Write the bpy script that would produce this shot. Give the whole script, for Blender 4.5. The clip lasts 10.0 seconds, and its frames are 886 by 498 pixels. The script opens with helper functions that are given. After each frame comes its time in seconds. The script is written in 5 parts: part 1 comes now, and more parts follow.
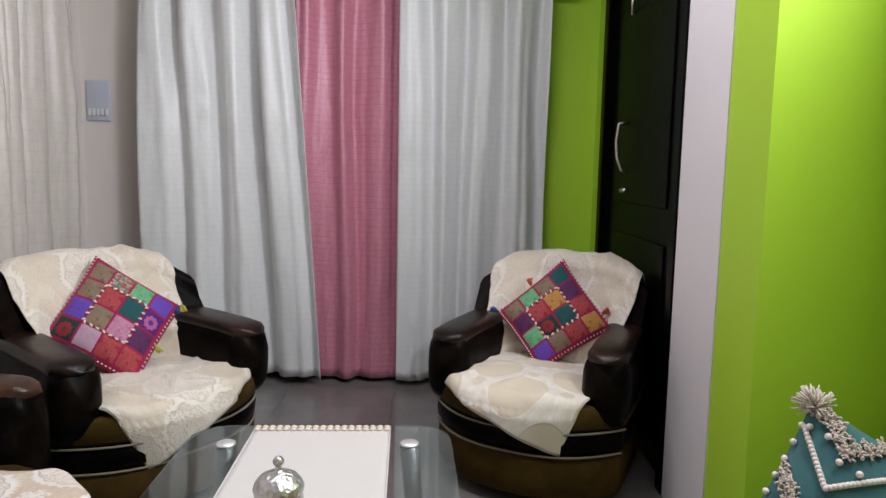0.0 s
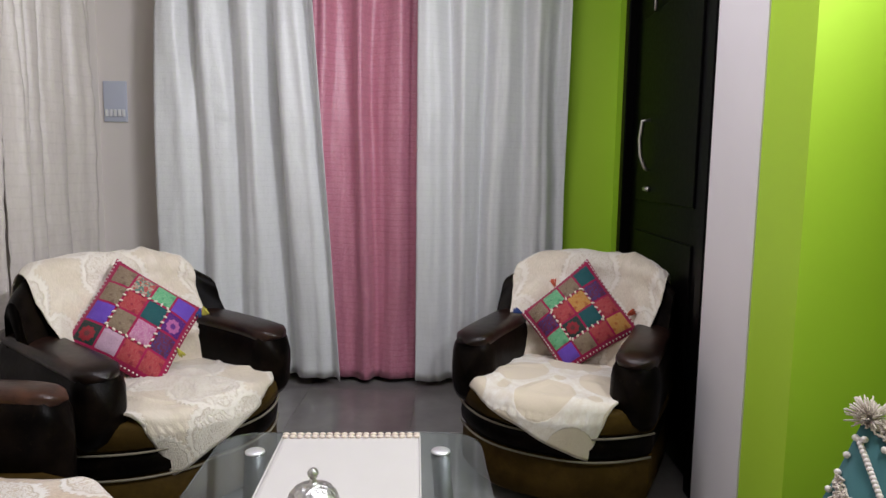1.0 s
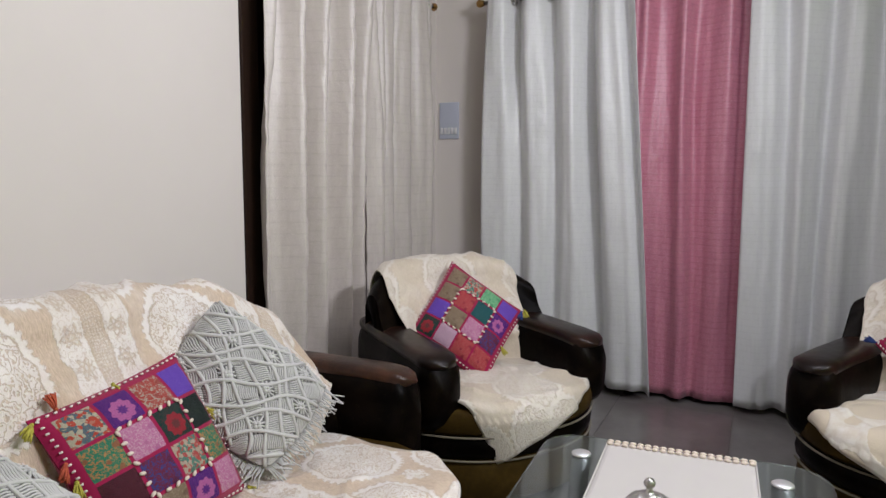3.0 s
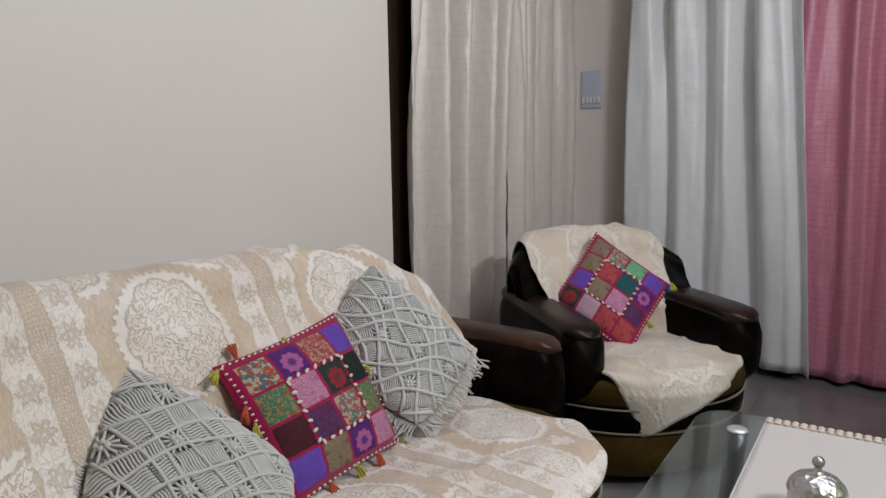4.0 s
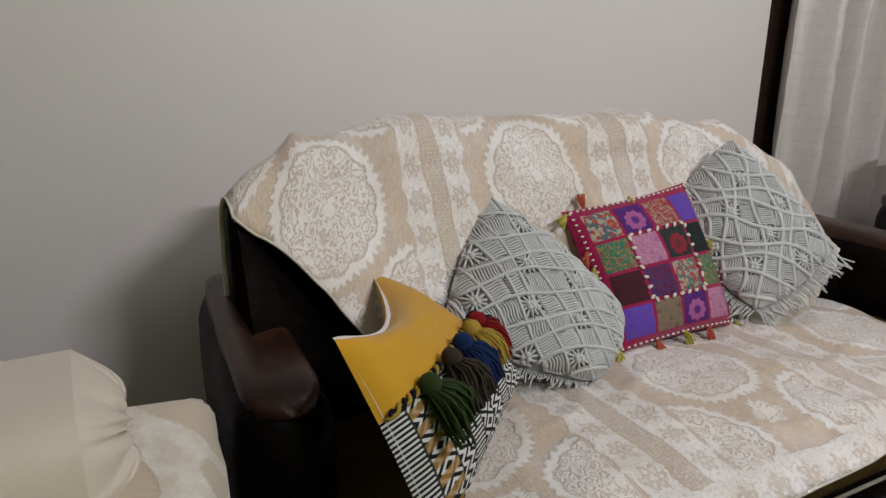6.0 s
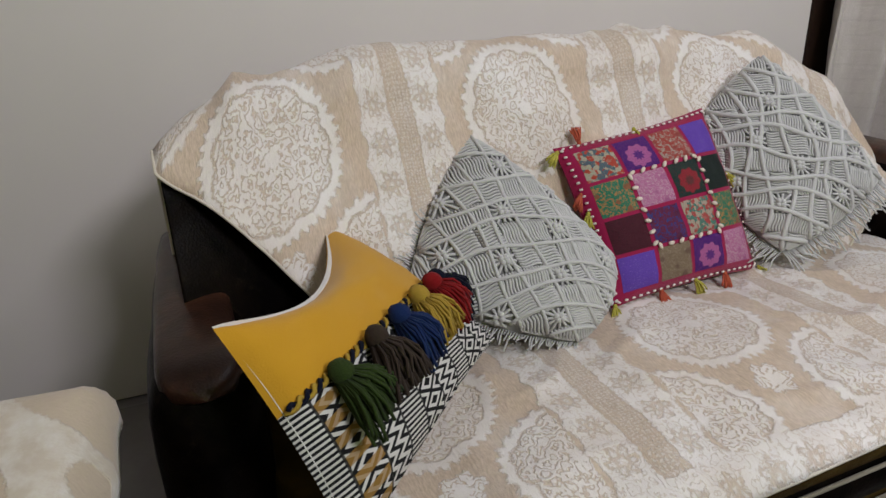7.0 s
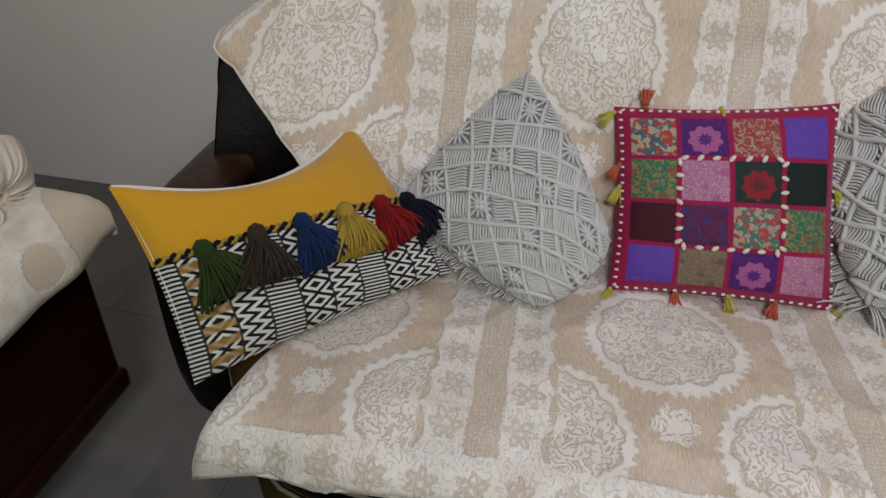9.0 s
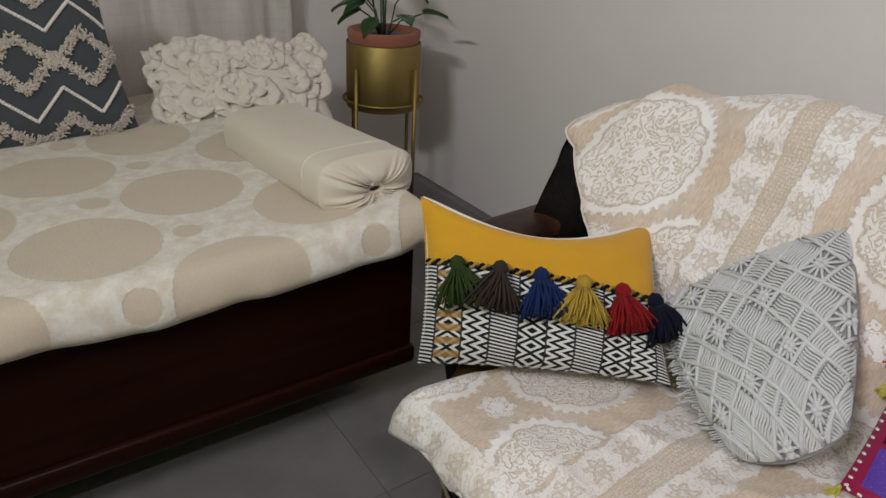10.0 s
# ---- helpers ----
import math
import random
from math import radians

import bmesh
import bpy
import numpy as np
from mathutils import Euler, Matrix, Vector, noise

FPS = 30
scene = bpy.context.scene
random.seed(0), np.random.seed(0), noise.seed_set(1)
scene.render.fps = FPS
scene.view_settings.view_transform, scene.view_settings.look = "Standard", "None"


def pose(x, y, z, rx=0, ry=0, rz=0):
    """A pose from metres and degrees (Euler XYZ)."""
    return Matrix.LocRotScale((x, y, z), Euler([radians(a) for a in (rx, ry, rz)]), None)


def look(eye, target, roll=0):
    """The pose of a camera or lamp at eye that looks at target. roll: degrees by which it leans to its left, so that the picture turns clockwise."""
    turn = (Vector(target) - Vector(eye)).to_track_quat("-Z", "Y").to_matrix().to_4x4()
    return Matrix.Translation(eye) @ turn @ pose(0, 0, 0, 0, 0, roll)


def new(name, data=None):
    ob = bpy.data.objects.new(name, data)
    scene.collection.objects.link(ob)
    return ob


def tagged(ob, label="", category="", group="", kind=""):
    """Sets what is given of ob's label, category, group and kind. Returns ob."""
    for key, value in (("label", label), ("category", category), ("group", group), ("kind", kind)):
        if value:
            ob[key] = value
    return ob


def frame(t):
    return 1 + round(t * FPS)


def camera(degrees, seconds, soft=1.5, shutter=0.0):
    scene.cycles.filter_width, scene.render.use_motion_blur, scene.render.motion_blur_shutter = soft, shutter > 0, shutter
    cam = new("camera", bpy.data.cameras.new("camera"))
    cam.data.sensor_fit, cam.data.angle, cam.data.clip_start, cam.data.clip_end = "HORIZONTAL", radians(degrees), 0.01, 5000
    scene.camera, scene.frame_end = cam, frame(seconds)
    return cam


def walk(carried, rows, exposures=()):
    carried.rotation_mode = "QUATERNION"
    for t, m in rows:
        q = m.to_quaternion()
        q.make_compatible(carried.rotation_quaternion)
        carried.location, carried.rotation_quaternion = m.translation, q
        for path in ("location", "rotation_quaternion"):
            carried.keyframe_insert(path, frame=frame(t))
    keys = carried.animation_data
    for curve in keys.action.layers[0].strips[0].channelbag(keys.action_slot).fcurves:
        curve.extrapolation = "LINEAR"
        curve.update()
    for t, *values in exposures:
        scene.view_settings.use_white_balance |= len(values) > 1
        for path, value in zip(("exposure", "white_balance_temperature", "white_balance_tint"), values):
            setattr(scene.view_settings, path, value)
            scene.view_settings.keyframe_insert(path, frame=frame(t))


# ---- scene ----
cam = camera(66.3, 10.0)
PATH = [
    (0, (0.751, 1.263, 1.228), (0.756, 3.25, 1.005), 1.2),
    (0.5, (0.729, 1.304, 1.232), (0.76, 3.29, 0.995), 1.1),
    (1, (0.694, 1.3, 1.247), (0.672, 3.286, 1.01), 0.8),
    (1.5, (0.671, 1.287, 1.259), (0.492, 3.269, 1.057), 0.5),
    (2, (0.646, 1.274, 1.244), (0.264, 3.23, 1.08), 0.4),
    (2.4, (0.613, 1.264, 1.236), (0.024, 3.169, 1.083), 0.2),
    (2.5, (0.605, 1.258, 1.24), (-0.023, 3.15, 1.079), 0.3),
    (3.8, (0.595, 1.226, 1.236), (-0.545, 2.848, 0.967), -0.8),
    (4, (0.575, 1.207, 1.218), (-0.603, 2.799, 0.939), -0.8),
    (4.5, (0.571, 1.19, 1.196), (-0.766, 2.633, 0.838), -1.1),
    (5, (0.574, 1.17, 1.162), (-0.947, 2.403, 0.75), -0.2),
    (5.5, (0.593, 1.152, 1.127), (-1.072, 2.156, 0.658), 0.8),
    (6, (0.615, 1.128, 1.101), (-1.125, 1.953, 0.562), 0.7),
    (6.2, (0.612, 1.122, 1.096), (-1.134, 1.915, 0.528), 0.9),
    (7.3, (0.495, 1.48, 1.141), (-1.236, 2.01, 0.29), -3.3),
    (7.5, (0.472, 1.526, 1.194), (-1.25, 1.987, 0.287), -3.5),
    (8, (0.502, 1.672, 1.22), (-1.163, 1.985, 0.157), -4.2),
    (8.5, (0.632, 1.845, 1.245), (-1.02, 1.889, 0.118), 0.2),
    (9, (0.592, 2.031, 1.259), (-1.031, 1.7, 0.138), 1.7),
    (9.3, (0.541, 2.128, 1.248), (-0.986, 1.463, 0.141), 0.1),
    (9.5, (0.522, 2.173, 1.235), (-0.898, 1.285, 0.143), -0.7),
    (9.7, (0.512, 2.258, 1.25), (-0.796, 1.174, 0.194), 1.9),
    (10, (0.539, 2.435, 1.294), (-0.509, 0.995, 0.384), 3.5),
]
walk(cam, [(t, look(eye, target, roll)) for t, eye, target, roll in PATH],
     exposures=[(0.0, -0.06), (2.5, -0.15), (4.0, -0.58), (6.0, -0.64), (7.5, -0.60), (8.5, -0.75), (9.5, -0.68), (10.0, -0.44)])

# ---- world and light ----
world = bpy.data.worlds.new("world")
scene.world = world
world.use_nodes = True
world.node_tree.nodes["Background"].inputs[0].default_value = (0.02, 0.03, 0.05, 1)
world.node_tree.nodes["Background"].inputs[1].default_value = 0.3


def tube_lamp(name, m, length, watts, colour):
    data = bpy.data.lights.new(name, "AREA")
    data.shape, data.size, data.size_y, data.energy, data.color = "RECTANGLE", length, 0.05, watts, colour
    ob = new(name, data)
    ob.matrix_world = m
    return ob


WALL_L, WALL_R, WALL_B, WALL_N, ROOF = -1.34, 2.02, 5.25, -0.42, 2.95
# wall-mounted tube over the green wall, and a second one over the divan
tube_lamp("tube_light_lamp", look((1.93, 2.35, 2.38), (0.0, 2.4, 2.36)), 0.7, 76, (0.91, 0.895, 1.0))
tube_lamp("ceiling_light_lamp", look((0.60, 3.35, 2.86), (0.60, 3.35, 0)), 0.9, 27, (0.91, 0.895, 1.0))


# ---- materials ----
class Nodes:
    """Short calls for shader nodes."""

    def __init__(self, name):
        self.mat = bpy.data.materials.new(name)
        self.mat.use_nodes = True
        self.tree = self.mat.node_tree
        self.bsdf = self.tree.nodes["Principled BSDF"]

    def add(self, kind, **values):
        n = self.tree.nodes.new(kind)
        for k, v in values.items():
            if k == "operation":
                n.operation = v
            elif k == "blend_type":
                n.blend_type = v
            elif k == "data_type":
                n.data_type = v
        return n

    def link(self, a, b):
        if hasattr(a, "is_output"):
            self.tree.links.new(a, b)
        elif isinstance(a, (tuple, list)) and len(a) == 3 and b.type == "RGBA":
            b.default_value = (*a, 1)
        else:
            b.default_value = a

    def m(self, op, a, b=0.0, c=0.0):
        n = self.add("ShaderNodeMath", operation=op)
        for s, v in zip(n.inputs, (a, b, c)):
            self.link(v, s)
        return n.outputs[0]

    def mix(self, f, a, b):
        n = self.add("ShaderNodeMix", data_type="RGBA")
        self.link(f, n.inputs[0])
        self.link(a, n.inputs[6])
        self.link(b, n.inputs[7])
        return n.outputs[2]

    def uv(self):
        n = self.add("ShaderNodeUVMap")
        s = self.add("ShaderNodeSeparateXYZ")
        self.link(n.outputs[0], s.inputs[0])
        return n.outputs[0], s.outputs[0], s.outputs[1]

    def obj(self):
        return self.add("ShaderNodeTexCoord").outputs["Object"]

    def noise(self, scale, detail=3.0, rough=0.55, vec=None):
        n = self.add("ShaderNodeTexNoise")
        n.inputs["Scale"].default_value, n.inputs["Detail"].default_value, n.inputs["Roughness"].default_value = scale, detail, rough
        self.link(self.obj() if vec is None else vec, n.inputs["Vector"])
        return n.outputs["Fac"]

    def voronoi(self, scale, vec=None, feature="F1", out="Distance"):
        n = self.add("ShaderNodeTexVoronoi")
        n.feature = feature
        n.inputs["Scale"].default_value = scale
        self.link(self.obj() if vec is None else vec, n.inputs["Vector"])
        return n.outputs[out]

    def wave(self, scale, dist=0.0, vec=None, direction="X", dscale=1.0):
        n = self.add("ShaderNodeTexWave")
        n.bands_direction = direction
        n.inputs["Scale"].default_value, n.inputs["Distortion"].default_value, n.inputs["Detail Scale"].default_value = scale, dist, dscale
        self.link(self.obj() if vec is None else vec, n.inputs["Vector"])
        return n.outputs["Fac"]

    def step(self, a, edge, soft=0.02):
        n = self.add("ShaderNodeMapRange")
        self.link(a, n.inputs[0])
        self.link(edge, n.inputs[1])
        n.inputs[2].default_value = 0
        if hasattr(edge, "is_output"):
            self.link(self.m("ADD", edge, soft), n.inputs[2])
        else:
            n.inputs[2].default_value = edge + soft
        n.inputs[3].default_value, n.inputs[4].default_value = 0, 1
        return n.outputs[0]

    def vec(self, x, y, z=0.0):
        n = self.add("ShaderNodeCombineXYZ")
        for s, v in zip(n.inputs, (x, y, z)):
            self.link(v, s)
        return n.outputs[0]

    def ramp(self, f, *stops):
        n = self.add("ShaderNodeValToRGB")
        e = n.color_ramp.elements
        while len(e) < len(stops):
            e.new(0.5)
        for el, (p, c) in zip(e, stops):
            el.position, el.color = p, (*c, 1)
        self.link(f, n.inputs[0])
        return n.outputs[0]

    def done(self, colour, rough=0.6, bump=None, strength=0.3, dist=0.002, metal=0.0, spec=0.5, sheen=0.0, coat=0.0, trans=0.0, ior=1.45):
        b = self.bsdf
        self.link(colour, b.inputs["Base Color"])
        self.link(rough, b.inputs["Roughness"])
        self.link(metal, b.inputs["Metallic"])
        b.inputs["Specular IOR Level"].default_value = spec
        b.inputs["Sheen Weight"].default_value = sheen
        b.inputs["Coat Weight"].default_value = coat
        b.inputs["Transmission Weight"].default_value = trans
        b.inputs["IOR"].default_value = ior
        if bump is not None:
            n = self.add("ShaderNodeBump")
            n.inputs["Strength"].default_value, n.inputs["Distance"].default_value = strength, dist
            self.link(bump, n.inputs["Height"])
            self.link(n.outputs[0], b.inputs["Normal"])
        return self.mat


def paint(name, colour, dark):
    g = Nodes(name)
    big, fine = g.noise(1.3, 4), g.noise(90, 2)
    return g.done(g.mix(g.step(big, 0.35, 0.4), dark, colour), g.m("MULTIPLY_ADD", big, 0.2, 0.42), fine, 0.12, 0.001, spec=0.35)


def cloth(name, colour, dark, scale=420, rough=0.85, sheen=0.2, strength=0.4):
    g = Nodes(name)
    big, fine = g.noise(9, 4), g.noise(scale, 2)
    return g.done(g.mix(big, dark, colour), rough, fine, strength, 0.002, spec=0.2, sheen=sheen)


CREAM = paint("cream_wall_paint", (0.77, 0.72, 0.68), (0.73, 0.68, 0.64))
WHITE = paint("white_wall_paint", (0.82, 0.78, 0.79), (0.77, 0.73, 0.74))
GREEN = paint("green_wall_paint", (0.45, 0.70, 0.050), (0.415, 0.66, 0.043))
# unseen ceiling: mid grey instead of white, to bounce less light into the shadows
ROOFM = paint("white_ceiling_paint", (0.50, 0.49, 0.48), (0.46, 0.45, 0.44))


def tile_material():
    g = Nodes("polished_floor_tile")
    info = g.add("ShaderNodeObjectInfo")
    veins = g.noise(3.0, 6, 0.65)
    base = g.mix(g.step(veins, 0.4, 0.3), (0.150, 0.140, 0.134), (0.205, 0.192, 0.184))
    base = g.mix(g.m("MULTIPLY", info.outputs["Random"], 0.25), base, (0.150, 0.138, 0.130))
    return g.done(base, g.m("MULTIPLY_ADD", g.noise(14, 3), 0.12, 0.12), g.noise(30, 2), 0.02, 0.001)


TILE = tile_material()
GROUT = cloth("grey_grout", (0.19, 0.18, 0.165), (0.14, 0.13, 0.12), 200)


def curtain_material(name, colour, dark, fleck, rough, cw, ch, amount, dashes=0.15):
    """Satin with a woven row of short dashes; u runs along the cloth, v up, both in metres."""
    g = Nodes(name)
    vec, u, v = g.uv()
    row = g.m("FLOOR", g.m("DIVIDE", v, ch))
    uu = g.m("ADD", g.m("DIVIDE", u, cw), g.m("MULTIPLY", g.m("FRACT", g.m("MULTIPLY", row, 0.37)), 1.0))
    fu, fv = g.m("FRACT", uu), g.m("FRACT", g.m("DIVIDE", v, ch))
    wob = g.noise(60, 2, vec=vec)
    dash = g.m("MULTIPLY", g.step(g.m("ADD", fv, g.m("MULTIPLY", wob, 0.3)), 0.98, 0.06), g.step(fu, 0.12, 0.1))
    grain = g.noise(1.0, 3, vec=g.vec(g.m("MULTIPLY", u, 700), g.m("MULTIPLY", v, 120)))
    slub = g.noise(1.0, 4, vec=g.vec(g.m("MULTIPLY", u, 60), g.m("MULTIPLY", v, 9)))
    base = g.mix(slub, dark, colour)
    base = g.mix(g.m("MULTIPLY", g.step(grain, 0.55, 0.15), amount), base, fleck)
    base = g.mix(g.m("MULTIPLY", dash, dashes), base, tuple(0.75 * k for k in dark))
    crease = g.noise(1.0, 3, vec=g.vec(g.m("MULTIPLY", u, 12), g.m("MULTIPLY", v, 26)))
    h = g.m("ADD", g.m("MULTIPLY", grain, 0.35), g.m("ADD", g.m("MULTIPLY", crease, 1.6), g.m("MULTIPLY", dash, -1.2 * dashes)))
    return g.done(base, g.m("MULTIPLY_ADD", slub, 0.2, rough + 0.06), h, 0.36, 0.004, spec=0.8, sheen=0.15)


CURTAIN_W = curtain_material("white_satin_curtain", (0.79, 0.80, 0.80), (0.67, 0.68, 0.68), (0.90, 0.89, 0.88), 0.22, 0.10, 0.034, 0.5)
CURTAIN_P = curtain_material("pink_satin_curtain", (0.66, 0.25, 0.34), (0.40, 0.11, 0.175), (0.92, 0.70, 0.77), 0.20, 0.085, 0.034, 0.75, 0.38)
CURTAIN_C = curtain_material("beige_satin_curtain", (0.67, 0.615, 0.57), (0.52, 0.47, 0.43), (0.85, 0.80, 0.76), 0.22, 0.10, 0.05, 0.45)


def leather(name, colour, dark, rough=0.36, spec=0.045):
    g = Nodes(name)
    big, pore, crack = g.noise(7, 5, 0.65), g.voronoi(260), g.noise(38, 5, 0.7)
    base = g.mix(g.step(big, 0.42, 0.2), dark, colour)
    base = g.mix(g.m("MULTIPLY", g.step(crack, 0.60, 0.05), 0.2), base, (0.03, 0.022, 0.013))
    h = g.m("ADD", g.m("MULTIPLY", pore, 0.3), g.m("MULTIPLY", big, 2.0))
    return g.done(base, g.m("MULTIPLY_ADD", crack, 0.25, rough - 0.1), h, 0.35, 0.003, spec=spec)


LEATHER = leather("dark_brown_leatherette", (0.007, 0.0045, 0.003), (0.0018, 0.0013, 0.0011), 0.34, 0.05)
ARMPAD = leather("russet_leather_pad", (0.070, 0.028, 0.015), (0.025, 0.011, 0.007), 0.30, 0.35)
CHAIRPAD = leather("dark_russet_leather_pad", (0.026, 0.011, 0.007), (0.008, 0.004, 0.003), 0.30, 0.30)
OCHRE = leather("olive_ochre_leatherette", (0.070, 0.042, 0.010), (0.042, 0.025, 0.006), 0.42)
PIPING = cloth("cream_piping", (0.22, 0.19, 0.14), (0.16, 0.14, 0.10))


def lace_material(name, ground, ground2, thread, line, pu, pv, cu, cv, bands=True, radius=0.15, hem=9.0, rough=0.72, spec=0.28):
    """Velour with raised white chenille: round medallions on a grid pu by pv, lace bands between them, cut medallions at
    the bands' edges and a lace hem past u = hem; u and v in metres."""
    g = Nodes(name)
    vec, u0, v0 = g.uv()
    jit = g.noise(9, 2, vec=vec)
    u = g.m("ADD", u0, g.m("MULTIPLY", g.m("SUBTRACT", jit, 0.5), 0.03))
    u = g.m("ADD", u, g.m("MULTIPLY", g.m("SUBTRACT", g.noise(120, 3, 0.75, vec=vec), 0.5), 0.020))
    v = g.m("ADD", v0, g.m("MULTIPLY", g.m("SUBTRACT", g.noise(7, 2, vec=g.vec(v0, u0)), 0.5), 0.03))
    v = g.m("ADD", v, g.m("MULTIPLY", g.m("SUBTRACT", g.noise(120, 3, 0.75, vec=g.vec(v0, u0)), 0.5), 0.020))

    def cell(a, period, centre):
        f = g.m("FRACT", g.m("ADD", g.m("DIVIDE", g.m("SUBTRACT", a, centre), period), 0.5))
        return g.m("MULTIPLY", g.m("SUBTRACT", f, 0.5), period)

    def polar(a, b):
        return g.m("SQRT", g.m("ADD", g.m("MULTIPLY", a, a), g.m("MULTIPLY", b, b))), g.m("ARCTAN2", a, b)

    def below(a, edge, soft=0.004):
        return g.m("SUBTRACT", 1.0, g.step(a, edge, soft))

    worm = g.m("ABSOLUTE", g.m("SINE", g.m("MULTIPLY", g.noise(30, 3, 0.5, vec=vec), 26.0)))
    curls = g.m("MULTIPLY_ADD", g.step(worm, 0.25, 0.4), 0.85, 0.10)

    def medal(a, b, r0, teeth):
        r, th = polar(a, b)
        edge = g.m("MULTIPLY_ADD", g.step(g.m("COSINE", g.m("MULTIPLY", th, teeth)), -0.3, 0.8), 0.055 * r0, 0.95 * r0)
        inside = below(r, edge, 0.007)
        lobes = g.m("MULTIPLY_ADD", g.m("ABSOLUTE", g.m("COSINE", g.m("MULTIPLY", th, 6.0))), 0.07 * r0, 0.79 * r0)
        rim = g.m("MULTIPLY", inside, g.step(r, lobes, 0.004))
        ring = g.m("MULTIPLY", g.step(r, g.m("SUBTRACT", lobes, 0.012), 0.002), below(r, g.m("SUBTRACT", lobes, 0.005)))
        heart = below(r, 0.10 * r0, 0.004)
        fill = g.m("MULTIPLY", below(r, g.m("SUBTRACT", lobes, 0.004)), curls)
        return inside, g.m("MAXIMUM", g.m("MAXIMUM", rim, heart), g.m("MAXIMUM", fill, g.m("MULTIPLY", ring, 0.0)))

    cvv = cell(v, pv, cv)
    i1, mask = medal(cell(u, pu, cu), cvv, radius, 44.0)
    cover = i1
    half = g.m("SUBTRACT", g.m("ABSOLUTE", cvv), pv / 2 - 0.115)
    i3, m3 = medal(cell(u, pu, cu + pu / 2), half, radius * 0.86, 30.0)
    mask, cover = g.m("MAXIMUM", mask, m3), g.m("MAXIMUM", cover, i3)
    rs, ths = polar(cell(u, pu, cu + pu / 2 - 0.03), cvv)
    small = below(g.m("SUBTRACT", rs, g.m("MULTIPLY", g.m("ABSOLUTE", g.m("COSINE", g.m("MULTIPLY", ths, 3.0))), 0.014)), 0.026)
    mask = g.m("MAXIMUM", mask, g.m("MULTIPLY", small, g.m("MAXIMUM", g.step(worm, 0.3, 0.2), below(rs, 0.012))))

    def flowers(a, b):
        r, th = polar(a, b)
        pet = g.m("SUBTRACT", r, g.m("MULTIPLY_ADD", g.m("COSINE", g.m("MULTIPLY", th, 6.0)), 0.006, 0.019))
        out = below(g.m("ABSOLUTE", pet), 0.0016)
        out2 = below(g.m("ABSOLUTE", g.m("SUBTRACT", r, 0.009)), 0.0016)
        return g.m("SUBTRACT", 1.0, g.m("MULTIPLY", g.m("MAXIMUM", out, out2), 0.8))

    if bands:
        d = g.m("SUBTRACT", pv / 2, g.m("ABSOLUTE", cvv))
        scal = g.m("MULTIPLY", g.m("ABSOLUTE", g.m("SINE", g.m("MULTIPLY", u, 44.0))), 0.012)
        inb = g.m("MULTIPLY", g.step(d, 0.026, 0.002), below(g.m("ADD", d, scal), 0.106))
        leafy = g.m("MULTIPLY_ADD", g.step(worm, 0.22, 0.16), 0.5, 0.5)
        fl = g.m("MULTIPLY", flowers(cell(u, 0.078, 0.0), g.m("SUBTRACT", d, 0.061)), leafy)
        zone = below(d, 0.106)
        mask = g.m("ADD", g.m("MULTIPLY", mask, g.m("SUBTRACT", 1.0, zone)), g.m("MULTIPLY", inb, fl))
        net = g.step(g.m("MULTIPLY", g.m("SINE", g.m("MULTIPLY", g.m("ADD", u, v), 420.0)), g.m("SINE", g.m("MULTIPLY", g.m("SUBTRACT", u, v), 420.0))), 0.05, 0.3)
        mask = g.m("MAXIMUM", mask, g.m("MULTIPLY", g.m("MULTIPLY", below(d, 0.020), net), 0.6))
        hz = g.step(g.m("ADD", u, g.m("MULTIPLY", scal, 0.7)), hem, 0.003)
        hf = g.m("MULTIPLY", flowers(cell(v, 0.078, 0.0), cell(u, 0.085, hem + 0.05)), leafy)
        mask = g.m("ADD", g.m("MULTIPLY", mask, g.m("SUBTRACT", 1.0, hz)), g.m("MULTIPLY", hz, hf))
        cover = g.m("MAXIMUM", cover, g.m("MAXIMUM", zone, hz))
    pile = g.noise(1.0, 4, 0.6, vec=g.vec(g.m("MULTIPLY", u0, 70), g.m("MULTIPLY", v0, 300)))
    fuzz = g.noise(500, 2, vec=vec)
    worn = g.noise(5, 4, 0.6, vec=vec)
    base = g.mix(g.step(pile, 0.38, 0.24), tuple(0.93 * k for k in ground2), ground)
    base = g.mix(g.m("MULTIPLY", g.step(worn, 0.50, 0.25), 0.4), base, thread)
    blot = g.noise(1.0, 4, 0.65, vec=g.vec(g.m("MULTIPLY", u0, 9), g.m("MULTIPLY", v0, 22)))
    base = g.mix(g.m("MULTIPLY", g.step(blot, 0.52, 0.2), 0.45), base, tuple(0.80 * k for k in ground2))
    base = g.mix(g.m("MULTIPLY", cover, 0.2), base, line)
    base = g.mix(g.m("MULTIPLY", mask, g.m("MULTIPLY", g.m("MULTIPLY_ADD", fuzz, 0.5, 0.62), g.m("MULTIPLY_ADD", g.step(worn, 0.36, 0.3), 0.38, 0.62))), base, thread)
    h = g.m("ADD", g.m("MULTIPLY", mask, 1.0), g.m("ADD", g.m("MULTIPLY", pile, 0.6), g.m("MULTIPLY", fuzz, 0.35)))
    return g.done(base, rough, h, 0.7, 0.0032, spec=spec, sheen=0.25)


